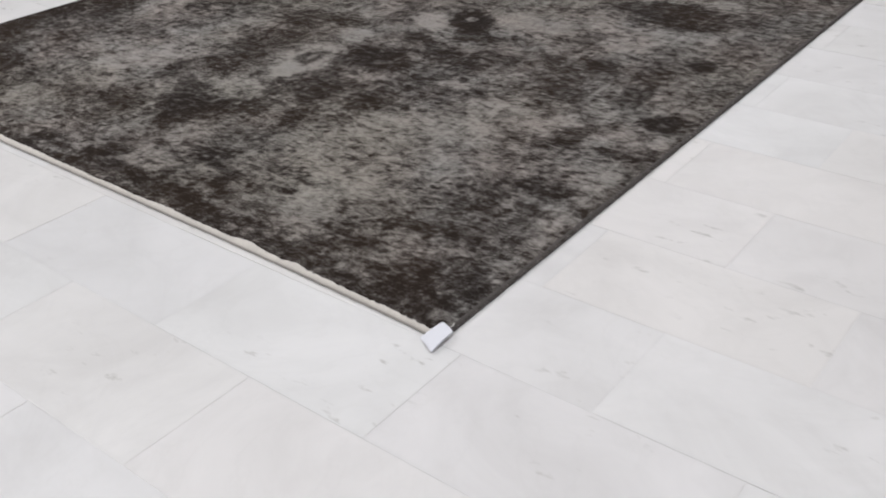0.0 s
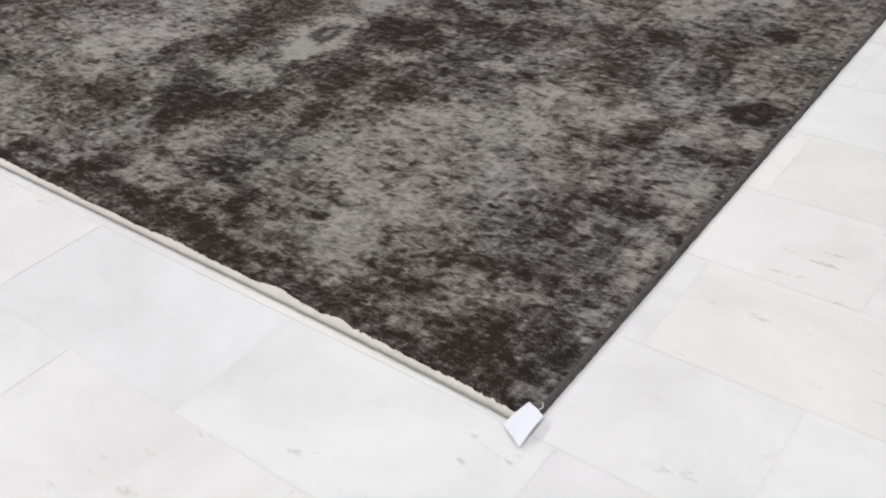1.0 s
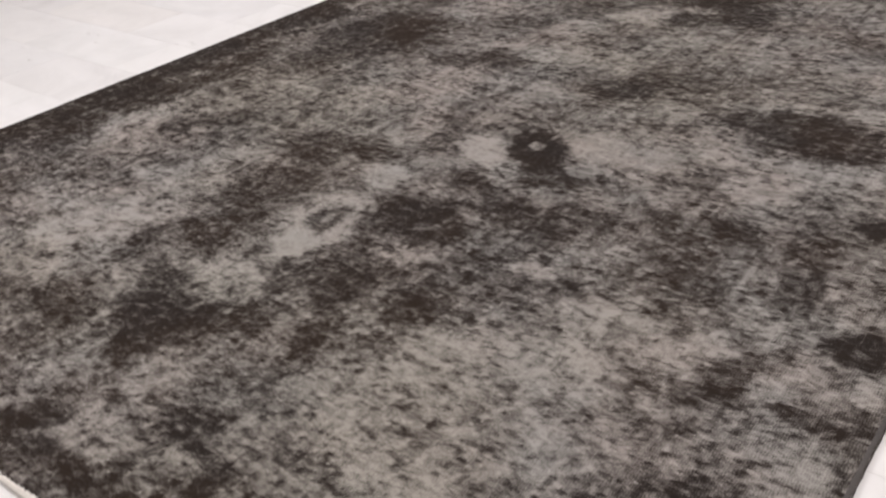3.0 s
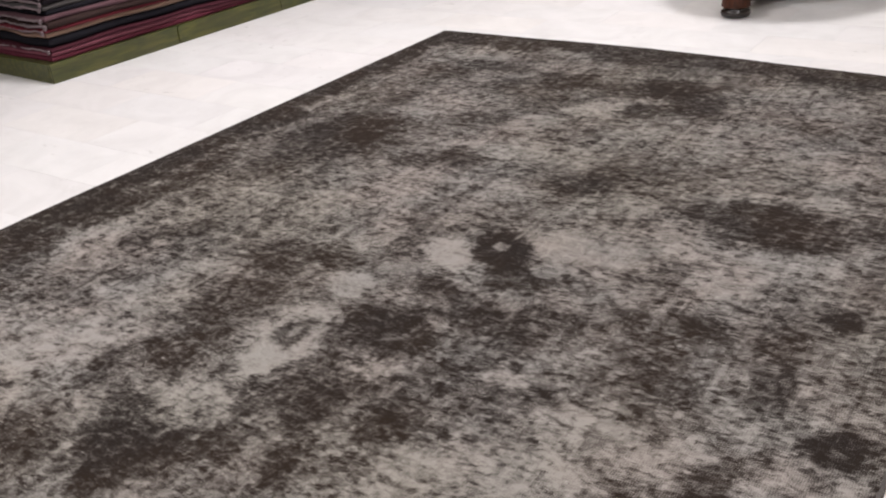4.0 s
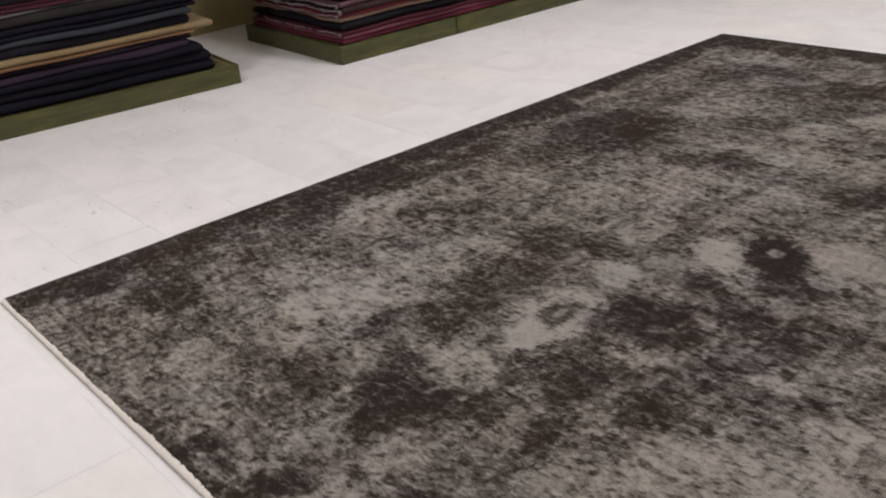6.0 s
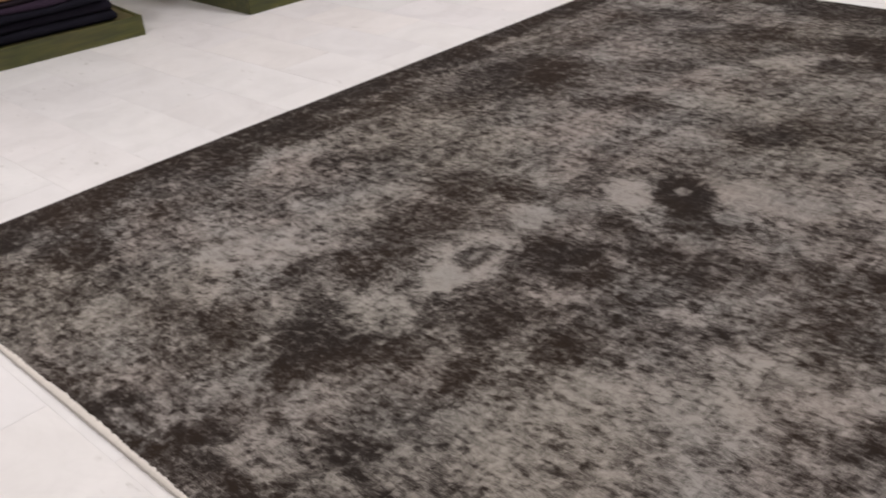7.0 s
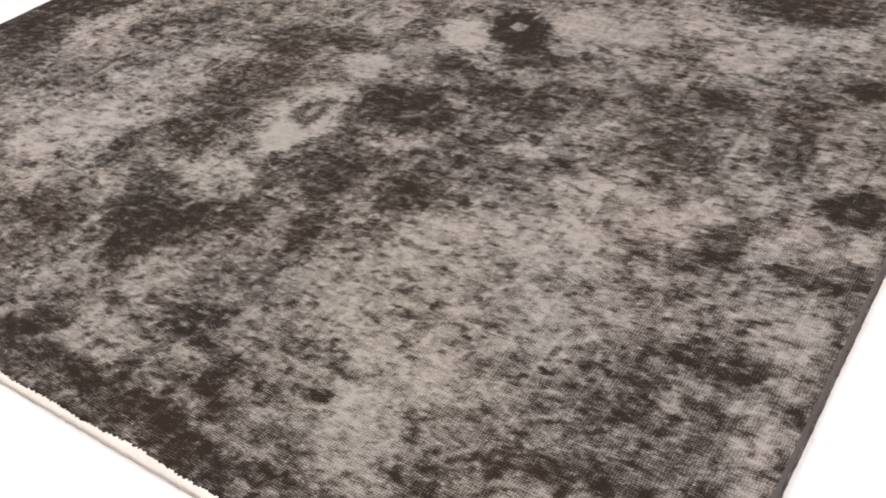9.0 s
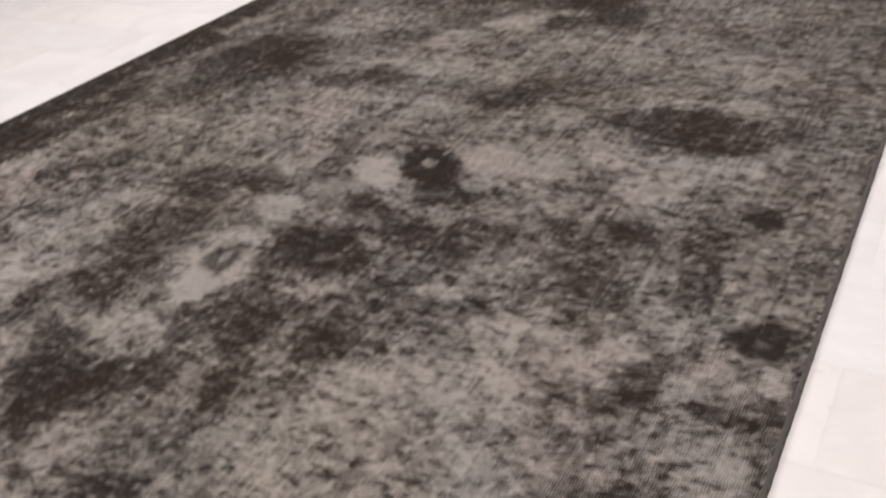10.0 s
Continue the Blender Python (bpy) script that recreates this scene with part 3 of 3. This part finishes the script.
def carpet():
    thing = base("carpet", pose(0, 0, 0), "large worn overdyed charcoal-grey wool carpet on the marble floor", "carpet")
    step = 0.0065
    nx, ny = round(WIDE / step), round(LONG / step)
    u, v = np.meshgrid(np.linspace(-WIDE, 0, nx + 1), np.linspace(0, LONG, ny + 1))
    tone = carpet_design(u, v)
    pull = np.clip((v - 2.2) / (LONG - 2.2), 0, 1) ** 2 * (np.array([back_line(x) for x in u[0]])[None, :] - LONG)
    ripple = pull + np.array([front_line(x) for x in u[0]])[None, :] * np.exp(-v / 0.05)
    z = THICK + (cloud(u.shape, (52, 52), 9, 3) - 0.5) * 0.004 + (tone - 0.5) * -0.0015
    k = np.arange((nx + 1) * (ny + 1)).reshape(ny + 1, nx + 1)
    faces = [np.stack([k[:-1, :-1], k[:-1, 1:], k[1:, 1:], k[1:, :-1]], -1).reshape(-1, 4)]
    verts = [np.stack([u, v + ripple, z], -1).reshape(-1, 3)]
    rim = np.concatenate([k[0, :-1], k[:-1, -1], k[-1, :0:-1], k[:0:-1, 0]])
    low = verts[0][rim] * (1, 1, 0) + (0, 0, 0.0005)
    j = len(verts[0]) + np.arange(len(rim))
    verts.append(low)
    faces.append(np.stack([rim, j, np.roll(j, -1), np.roll(rim, -1)], -1))
    me = bpy.data.meshes.new("woven_field")
    me.from_pydata(np.concatenate(verts).tolist(), [], np.concatenate(faces).tolist())
    me.materials.append(M_PILE)
    wear = me.attributes.new("wear", "FLOAT", "POINT")
    wear.data.foreach_set("value", np.concatenate([tone.ravel(), tone.ravel()[rim]]).astype(np.float32))
    field = smooth(new("woven_field", me))
    field.parent = thing

    def run(offset, z0, lump, seed, n=260):
        rng = random.Random(seed)
        return [(-WIDE + 0.01 + (WIDE - 0.03) * i / n, end_line(-WIDE + WIDE * i / n) - offset + rng.uniform(-lump, lump), z0 + rng.uniform(0, lump)) for i in range(n + 1)]

    rng = random.Random(5)
    bm = bmesh.new()
    rows = []
    n = 760
    for i in range(n + 1):
        x = -WIDE + 0.008 + (WIDE - 0.028) * i / n
        y, out = front_line(x), end_line(x) + 0.001 * noise.noise(Vector((x * 14, 0, 0)))
        tooth = rng.uniform(-0.0015, 0.004)
        swell = 0.8 * noise.noise(Vector((x * 40, 3, 0)))
        rows.append([bm.verts.new((x, yy, z + 0.0007 * swell)) for yy, z in ((y - 0.002 + tooth, 0.0106), (y - 0.005, 0.0108), (0.4 * y + 0.6 * out - 0.007, 0.0098 + 0.0004 * rng.random()), (out - 0.0105, 0.0072), (out - 0.0125, 0.004))])
    for low, high in zip(rows, rows[1:]):
        for q in range(4):
            bm.faces.new((low[q], low[q + 1], high[q + 1], high[q]))
    smooth(part("kilim_band", bm, M_SELVEDGE, thing, "cream woven kilim band along the end"))
    # a grey cord: the shade below the band's outer edge, put in as colour
    smooth(part("edge_shade_cord", cord(run(0.0132, 0.003, 0.0008, 2), 0.0028), M_EDGE_SHADE, thing, "grey cord painting the shade under the cream band"))
    for x, way in ((0.0, 1), (-WIDE, -1)):
        rng = random.Random(7)
        bm = bmesh.new()
        rows = []
        for i in range(421):
            y = 0.004 + (back_line(x) - 0.006) * i / 420
            j = rng.uniform(-0.0008, 0.0008)
            rows.append([bm.verts.new((x + way * (dx + j), y, z)) for dx, z in ((-0.0105, 0.0098), (-0.006, 0.0112 + j), (-0.0015, 0.0102), (0.001, 0.006), (0.0015, 0.001))])
        for low, high in zip(rows, rows[1:]):
            for q in range(4):
                face = (low[q], low[q + 1], high[q + 1], high[q])
                bm.faces.new(face if way > 0 else face[::-1])
        smooth(part("side_binding", bm, M_BINDING, thing, "dark overcast side binding"))
    pts = [(-WIDE * i / 200, back_line(-WIDE * i / 200) + 0.001 + random.uniform(-0.0015, 0.0015), 0.005) for i in range(201)]
    smooth(part("end_binding", cord(pts, 0.005), M_BINDING, thing, "dark overcast end binding"))
    return thing


carpet()


def paper_tag():
    """A creased paper tag tied over the carpet's front corner, flaring away from it."""
    thing = base("price_tag", pose(-0.008, 0.005, 0.003), "small creased white paper tag tied to the carpet corner", "tag")

    def leaf(wide_in, wide_out, long, lift, droop, fold, aim, curl):
        """A flaring strip with a lengthwise crease, from the corner outwards."""
        bm = bmesh.new()
        nu, nv = 10, 10
        grid = []
        for j in range(nv + 1):
            q = j / nv
            half = 0.5 * (wide_in + (wide_out - wide_in) * q)
            row = []
            for i in range(nu + 1):
                p = 2 * i / nu - 1
                z = lift * (1 - q) ** 0.7 + droop * q * (1 - q) + fold * (1 - abs(p - 0.15)) + curl * max(0.0, p) ** 2 * q + 0.0012 * noise.noise(Vector((p * 2.5, q * 3, lift * 90)))
                row.append(bm.verts.new((half * p, -long * q - 0.011 * p * (0.5 + 0.5 * q), max(0.001, z))))
            grid.append(row)
        for j in range(nv):
            for i in range(nu):
                bm.faces.new((grid[j][i], grid[j + 1][i], grid[j + 1][i + 1], grid[j][i + 1]))
        bmesh.ops.rotate(bm, verts=bm.verts, cent=(0, 0, 0), matrix=Matrix.Rotation(radians(aim), 3, "Z"))
        bmesh.ops.solidify(bm, geom=bm.faces, thickness=-0.0006)
        return bm

    part("lower_leaf", leaf(0.036, 0.044, 0.064, 0.007, 0.004, 0.002, -3, 0.0), M_PAPER, thing)
    part("upper_leaf", leaf(0.04, 0.055, 0.066, 0.013, 0.008, 0.003, -7, 0.003), M_PAPER, thing)
    pts = [(0.004 + 0.004 * math.sin(5 * q), 0.001 + 0.02 * q, 0.014 - 0.004 * q + 0.003 * math.sin(3.1 * q)) for q in (i / 12 for i in range(13))]
    smooth(part("string", cord(pts, 0.0009, 6), M_STRING, thing, "white cotton string"))


paper_tag()


# ---------------------------------------------------------------- carpet stacks on low platforms
def platform(m, wide, deep, breaks, label):
    """A low painted platform, its corner at the pose; it runs along +y and back along -x."""
    high, thick = 0.103, 0.022
    thing = base("display_platform", m, label, "platform", "green display platforms")
    stops = [0, *breaks, wide]
    for a, b in zip(stops, stops[1:]):
        part("front_board", block(bmesh.new(), -thick, 0, a + 0.0015, b - 0.0015, 0, high, 0.003), M_GREEN, thing)
    for y in (0.0, wide - thick):
        part("end_board", block(bmesh.new(), -deep, -thick - 0.001, y, y + thick, 0, high - 0.002, 0.003), M_GREEN, thing)
    part("back_board", block(bmesh.new(), -deep, -deep + thick, thick + 0.001, wide - thick - 0.001, 0, high - 0.002, 0.003), M_GREEN, thing)
    n = 7
    for i in range(n):
        x = -0.03 - (deep - 0.06) * (i + 1) / n
        part("deck_slat", block(bmesh.new(), x + 0.004, x + (deep - 0.06) / n - 0.004, thick + 0.002, wide - thick - 0.002, high - 0.024, high - 0.004, 0.002), M_DECK, thing)
    for y in breaks:
        part("joint_cleat", block(bmesh.new(), 0.0005, 0.007, y - 0.012, y + 0.012, 0.012, high - 0.008, 0.002), M_GREEN, thing)
    return thing


def cloth(name, colour, fleck=0.5):
    n = Nodes(name)
    colour = tuple(0.7 * v for v in colour)
    big = n.noise(n.place(), 5, 4, 0.6)
    fine = n.noise(n.place((1, 1, 3)), 90, 3, 0.6)
    dark = tuple(v * (1 - fleck) for v in colour)
    pale = tuple(min(1, v * (1 + 0.6 * fleck) + 0.01) for v in colour)
    n.set(Base_Color=n.mix(n.math("ADD", n.math("MULTIPLY", big, 0.6), n.math("MULTIPLY", fine, 0.4)), dark, pale), Roughness=1.0, Specular_IOR_Level=0.05)
    n.bump(fine, 0.4, 0.003)
    return n.mat


def stops_between(a, b, r, n):
    """Stations from a to b, close together near both ends for a rounded rim of radius r."""
    rim = [0.0, 0.1 * r, 0.35 * r, r]
    return [a + q for q in rim] + [a + r + (b - a - 2 * r) * k / n for k in range(1, n)] + [b - q for q in rim[::-1]]


def ply(x0, x1, y0, y1, low, high, seed):
    """One fold of a thick cloth between two wavy surfaces, with rounded rims."""
    bm = bmesh.new()
    r = 0.5 * max(0.012, high(x1, (y0 + y1) / 2) - low(x1, (y0 + y1) / 2))
    xs, ys = stops_between(x0, x1, r, 16), stops_between(y0, y1, r, 30)
    off = Vector((seed * 1.7, seed * 0.9, 0))
    tops, lows = [], []
    for y in ys:
        rows = ([], [])
        for x in xs:
            d = min(x - x0, x1 - x, y - y0, y1 - y)
            z0, z1 = low(x, y), high(x, y)
            t = (z1 - z0) * 0.97 * (math.sqrt(max(0.0, 1 - max(0.0, 1 - d / r) ** 2)) if d < r else 1.0)
            mid = (z0 + z1) / 2
            edge = 0.024 * noise.noise(Vector((x * 2, y * 2.6, 0)) + off) * math.exp(-max(0.0, d) / 0.08)
            px, py = x + edge, y + edge
            rows[0].append(bm.verts.new((px, py, mid + t / 2)))
            rows[1].append(rows[0][-1] if d <= 1e-9 else bm.verts.new((px, py, mid - t / 2)))
        tops.append(rows[0])
        lows.append(rows[1])
    for j in range(len(ys) - 1):
        for i in range(len(xs) - 1):
            q = (tops[j][i], tops[j][i + 1], tops[j + 1][i + 1], tops[j + 1][i])
            bm.faces.new(q)
            p = (lows[j][i], lows[j + 1][i], lows[j + 1][i + 1], lows[j][i + 1])
            if {*p} != {*q}:
                bm.faces.new(p)
    return bm


M_FRINGE = cloth("pale_mauve_fringe", (0.30, 0.235, 0.25), 0.5)


def carpet_heap(m, wide, deep, layers, seed, fringed, lean, group):
    """Folded carpets on a platform; layers: (height, colour, plies, gap at the open end, colour words).
    fringed: the end at y = 0 shows; else the end at y = wide shows. lean: how far the heap steps back per metre of height."""
    rng = random.Random(seed)

    def level(z, k):
        rise = min(1.0, z / 0.06)

        def surface(x, y):
            return z + rise * (0.014 * noise.noise(Vector((x * 1.5 + seed, y * 1.1, z * 1.5))) + 0.012 * noise.noise(Vector((x * 6.0 + seed, y * 2.6, k * 0.37))))
        return surface

    z, k = 0.0, 0
    for high, colour, plies, gap, words in layers:
        front = -0.012 - rng.uniform(0, 0.02) - 0.06 * z
        back = -deep + 0.03 + rng.uniform(0, 0.05)
        near, far = (gap + lean * z, 0.03) if fringed else (0.03, gap + lean * z)
        y0, y1 = near + rng.uniform(0, 0.012), wide - far - rng.uniform(0, 0.012)
        thing = base("folded_carpet", m @ pose(0, 0, 0.1015), f"folded {words} wool carpet in a heap on a green platform", "carpet", group)
        mat = cloth(words.replace(" ", "_") + "_wool", colour)
        each = high / plies
        for q in range(plies):
            shift = rng.uniform(-0.013, 0.01)
            low, up = level(z, k), level(z + each, k + 1)
            fold = smooth(part("fold", ply(back, front + shift, y0 + abs(shift), y1, low, up, k + seed), mat, thing))
            end = y0 - 0.003 if fringed else y1 + 0.003
            if (fringed and z > 0.03 and rng.random() < 0.55) or (not fringed and (words in ("tan", "slate blue") or rng.random() < 0.2)):
                pts = []
                tall = max(0.008, 0.36 * each)
                for i in range(40):
                    x = front - 0.01 - 0.85 * (front - back) * (1 - i / 39)
                    pts.append((x, end + rng.uniform(-0.004, 0.004), low(x, end) + each * 0.5 + rng.uniform(-0.003, 0.003)))
                if fringed:
                    cx, cz, ring = front - 0.012, low(front, end) + each * 0.5, rng.uniform(0.007, 0.012)
                    pts += [(cx + ring * math.sin(a), end - 0.008, cz + ring * (math.cos(a) - 0.3)) for a in (0.4 * i for i in range(14))]
                    smooth(part("fringe", cord(pts, lambda s: tall * (0.55 + 0.2 * math.sin(23 * s) + 0.1 * math.sin(57 * s)) if s < 0.74 else 0.0055, 7), M_FRINGE, fold, "pale tangled fringe with a curled end"))
                else:
                    pts = pts[-9:]
                    smooth(part("fringe", cord(pts, 0.006, 7), M_FRINGE, fold, "short pale fringe"))
            z += each
            k += 1


STACK_A = pose(-4.221, 2.312, 0, 0, 0, -2.6)
STACK_B = pose(-4.738, -0.585, 0, 0, 0, -7.25)
platform(STACK_A, 3.3, 1.12, (0.835, 1.66, 2.42), "low green-painted wooden platform under a heap of red carpets")
platform(STACK_B, 2.4, 1.0, (), "low green-painted wooden platform under a heap of dark carpets")
RED, WINE, BLACK, TAN, BROWN, MAUVE, GREY = (0.15, 0.03, 0.05), (0.085, 0.02, 0.032), (0.012, 0.011, 0.016), (0.33, 0.21, 0.16), (0.05, 0.028, 0.026), (0.16, 0.085, 0.10), (0.12, 0.11, 0.11)
carpet_heap(STACK_A, 3.3, 1.1, [
    (0.026, RED, 1, 0.012, "crimson"), (0.024, (0.21, 0.065, 0.09), 1, 0.016, "dusty red"), (0.016, WINE, 1, 0.03, "wine red"), (0.05, BLACK, 1, 0.035, "black"), (0.028, TAN, 1, 0.016, "pinkish tan"),
    (0.014, (0.2, 0.03, 0.045), 1, 0.018, "bright red"), (0.034, BROWN, 1, 0.025, "dark brown"), (0.03, MAUVE, 1, 0.015, "mauve"), (0.026, BLACK, 1, 0.03, "charcoal"),
    (0.03, GREY, 1, 0.015, "grey"), (0.03, (0.02, 0.014, 0.02), 1, 0.02, "blackish violet"), (0.03, WINE, 1, 0.02, "dark red"), (0.034, (0.03, 0.022, 0.035), 2, 0.02, "dark violet"), (0.032, MAUVE, 2, 0.016, "faded mauve"),
    (0.04, WINE, 2, 0.02, "deep wine"), (0.04, BLACK, 2, 0.02, "black-brown"), (0.05, RED, 2, 0.02, "deep crimson"), (0.05, BROWN, 2, 0.02, "brown"),
    # unseen top layers, added so the heap blocks more lamp light
    (0.09, MAUVE, 2, 0.02, "unseen dusky-mauve"), (0.1, WINE, 2, 0.02, "unseen dark-wine"), (0.1, BLACK, 2, 0.02, "brown-black"), (0.1, BROWN, 2, 0.02, "umber"),
], 11, True, 0.16, "carpets in the red heap")
NAVY = (0.008, 0.0075, 0.015)
carpet_heap(STACK_B, 2.4, 0.96, [
    (0.05, NAVY, 1, 0.12, "navy blue"), (0.05, (0.011, 0.009, 0.018), 1, 0.13, "dark violet-blue"), (0.035, NAVY, 1, 0.16, "midnight blue"), (0.03, (0.04, 0.024, 0.045), 1, 0.22, "purple"), (0.03, (0.02, 0.013, 0.02), 1, 0.2, "dusky purple"),
    (0.016, (0.24, 0.13, 0.07), 1, 0.18, "rust"), (0.036, (0.32, 0.235, 0.125), 1, 0.08, "tan"), (0.05, (0.016, 0.014, 0.022), 1, 0.2, "black-violet"), (0.03, (0.045, 0.052, 0.065), 1, 0.2, "slate blue"),
    (0.06, NAVY, 2, 0.15, "blue-black"), (0.05, (0.03, 0.027, 0.024), 1, 0.2, "dark grey"), (0.016, (0.14, 0.13, 0.13), 1, 0.22, "light grey"), (0.05, (0.07, 0.02, 0.03), 2, 0.14, "maroon"),
    (0.05, BLACK, 2, 0.16, "black"), (0.05, BROWN, 2, 0.16, "dark brown"),
    # unseen top layers, charcoal too, added to shade the gap between the heaps
    (0.1, NAVY, 2, 0.16, "unseen ink-blue"), (0.1, BROWN, 2, 0.15, "umber"), (0.1, BLACK, 2, 0.16, "charcoal"), (0.1, WINE, 2, 0.15, "unseen dark-wine"),
], 23, False, 0.0, "carpets in the dark heap")


# ---------------------------------------------------------------- table
def pedestal_table():
    thing = base("pedestal_table", pose(-1.363, 5.10, 0), "round red-brown wooden pedestal table on dark bun feet", "table")
    corners = [(-0.067, -0.55), (0.483, 0.16), (-0.417, 0.40)]
    for x, y in corners:
        foot = smooth(part("bun_foot", turned([(0.05, 0.0), (0.07, 0.006), (0.078, 0.022), (0.074, 0.038), (0.06, 0.048), (0.062, 0.054)], 32), M_DARKWOOD, thing, "near-black turned bun foot"))
        foot.location = (x, y, 0)
        block_bm = turned([(0.068, 0.054), (0.076, 0.06), (0.074, 0.074), (0.07, 0.132), (0.06, 0.145)], 32)
        pad = smooth(part("foot_block", block_bm, M_WOOD, thing))
        pad.location = (x, y, 0)
    outline = []
    for k in range(3):
        (ax, ay), (bx, by) = corners[k], corners[(k + 1) % 3]
        for i in range(14):
            q = i / 14
            pull = 1 - 0.3 * math.sin(math.pi * q)
            outline.append(((ax + (bx - ax) * q) * pull, (ay + (by - ay) * q) * pull))
    bm = bmesh.new()
    ring = bm.faces.new([bm.verts.new((x, y, 0.06)) for x, y in outline])
    up = bmesh.ops.extrude_face_region(bm, geom=[ring])
    bmesh.ops.translate(bm, verts=[e for e in up["geom"] if isinstance(e, bmesh.types.BMVert)], vec=(0, 0, 0.07))
    bmesh.ops.recalc_face_normals(bm, faces=bm.faces)
    bmesh.ops.bevel(bm, geom=[e for e in bm.edges if abs(e.verts[0].co.z - e.verts[1].co.z) < 0.001], offset=0.006, segments=2, affect="EDGES")
    part("base_plinth", bm, M_WOOD, thing, "concave three-cornered red-brown plinth")
    smooth(part("column", turned([(0.25, 0.131), (0.29, 0.15), (0.3, 0.2), (0.26, 0.26), (0.12, 0.31), (0.07, 0.38), (0.075, 0.46), (0.09, 0.54), (0.07, 0.6), (0.11, 0.66), (0.2, 0.712)], 40), M_DARKWOOD, thing, "near-black turned column on a swollen foot"))
    part("tabletop", turned([(0.44, 0.712), (0.475, 0.716), (0.49, 0.728), (0.485, 0.742), (0.47, 0.75)], 64), M_WOOD, thing)


pedestal_table()

# ---------------------------------------------------------------- marble tiles
TILE_W, TILE_H, ROW_Y, JOINT_X = 0.608, 0.304, 0.570, 0.363


def tile_mesh():
    bm = bmesh.new()
    rings = []
    for inset, z in ((0.0004, -0.012), (0.0004, -0.0004), (0.0022, 0.0)):
        x, y = TILE_W / 2 - inset, TILE_H / 2 - inset
        rings.append([bm.verts.new((a, b, z)) for a, b in ((-x, -y), (x, -y), (x, y), (-x, y))])
    for low, high in zip(rings, rings[1:]):
        for k in range(4):
            bm.faces.new((low[k], low[(k + 1) % 4], high[(k + 1) % 4], high[k]))
    bm.faces.new(rings[-1])
    bm.faces.new(rings[0][::-1])
    me = bpy.data.meshes.new("tile")
    bm.to_mesh(me)
    bm.free()
    me.materials.append(M_MARBLE)
    return me


def lay_tiles():
    me = tile_mesh()
    near, rest = [], []
    for row in range(-18, 28):
        y = ROW_Y + (row + 0.5) * TILE_H
        for col in range(-12, 8):
            x = JOINT_X + (col + 0.5 * (row % 2)) * TILE_W + TILE_W / 2
            if X0 < x + 0.3 and x + TILE_W / 2 < X1 + 0.6 and x < X1 and Y0 + 0.15 < y < Y1 - 0.15:
                under = -WIDE + 0.32 < x < -0.32 and 0.17 < y < LONG - 0.17
                (near if -5.6 < x < 1.5 and -1.6 < y < 6.0 and not under else rest).append((x, y))
    near.sort(key=lambda p: math.hypot(p[0] + 1.4, p[1] - 1.4))
    rest += near[300:]
    for x, y in near[:300]:
        ob = new("tile", me)
        ob.parent = floor
        ob.matrix_world = pose(x, y, random.uniform(-0.0004, 0.0004), random.uniform(-0.05, 0.05), random.uniform(-0.05, 0.05), 0)
    bm = bmesh.new()
    for x, y in rest:
        block(bm, max(X0, x - TILE_W / 2 + 0.001), min(X1, x + TILE_W / 2 - 0.001), y - TILE_H / 2 + 0.001, y + TILE_H / 2 - 0.001, -0.012, 0.0)
    tagged(part("far_tiles", bm, M_MARBLE_FAR, floor), kind="stuff")


lay_tiles()
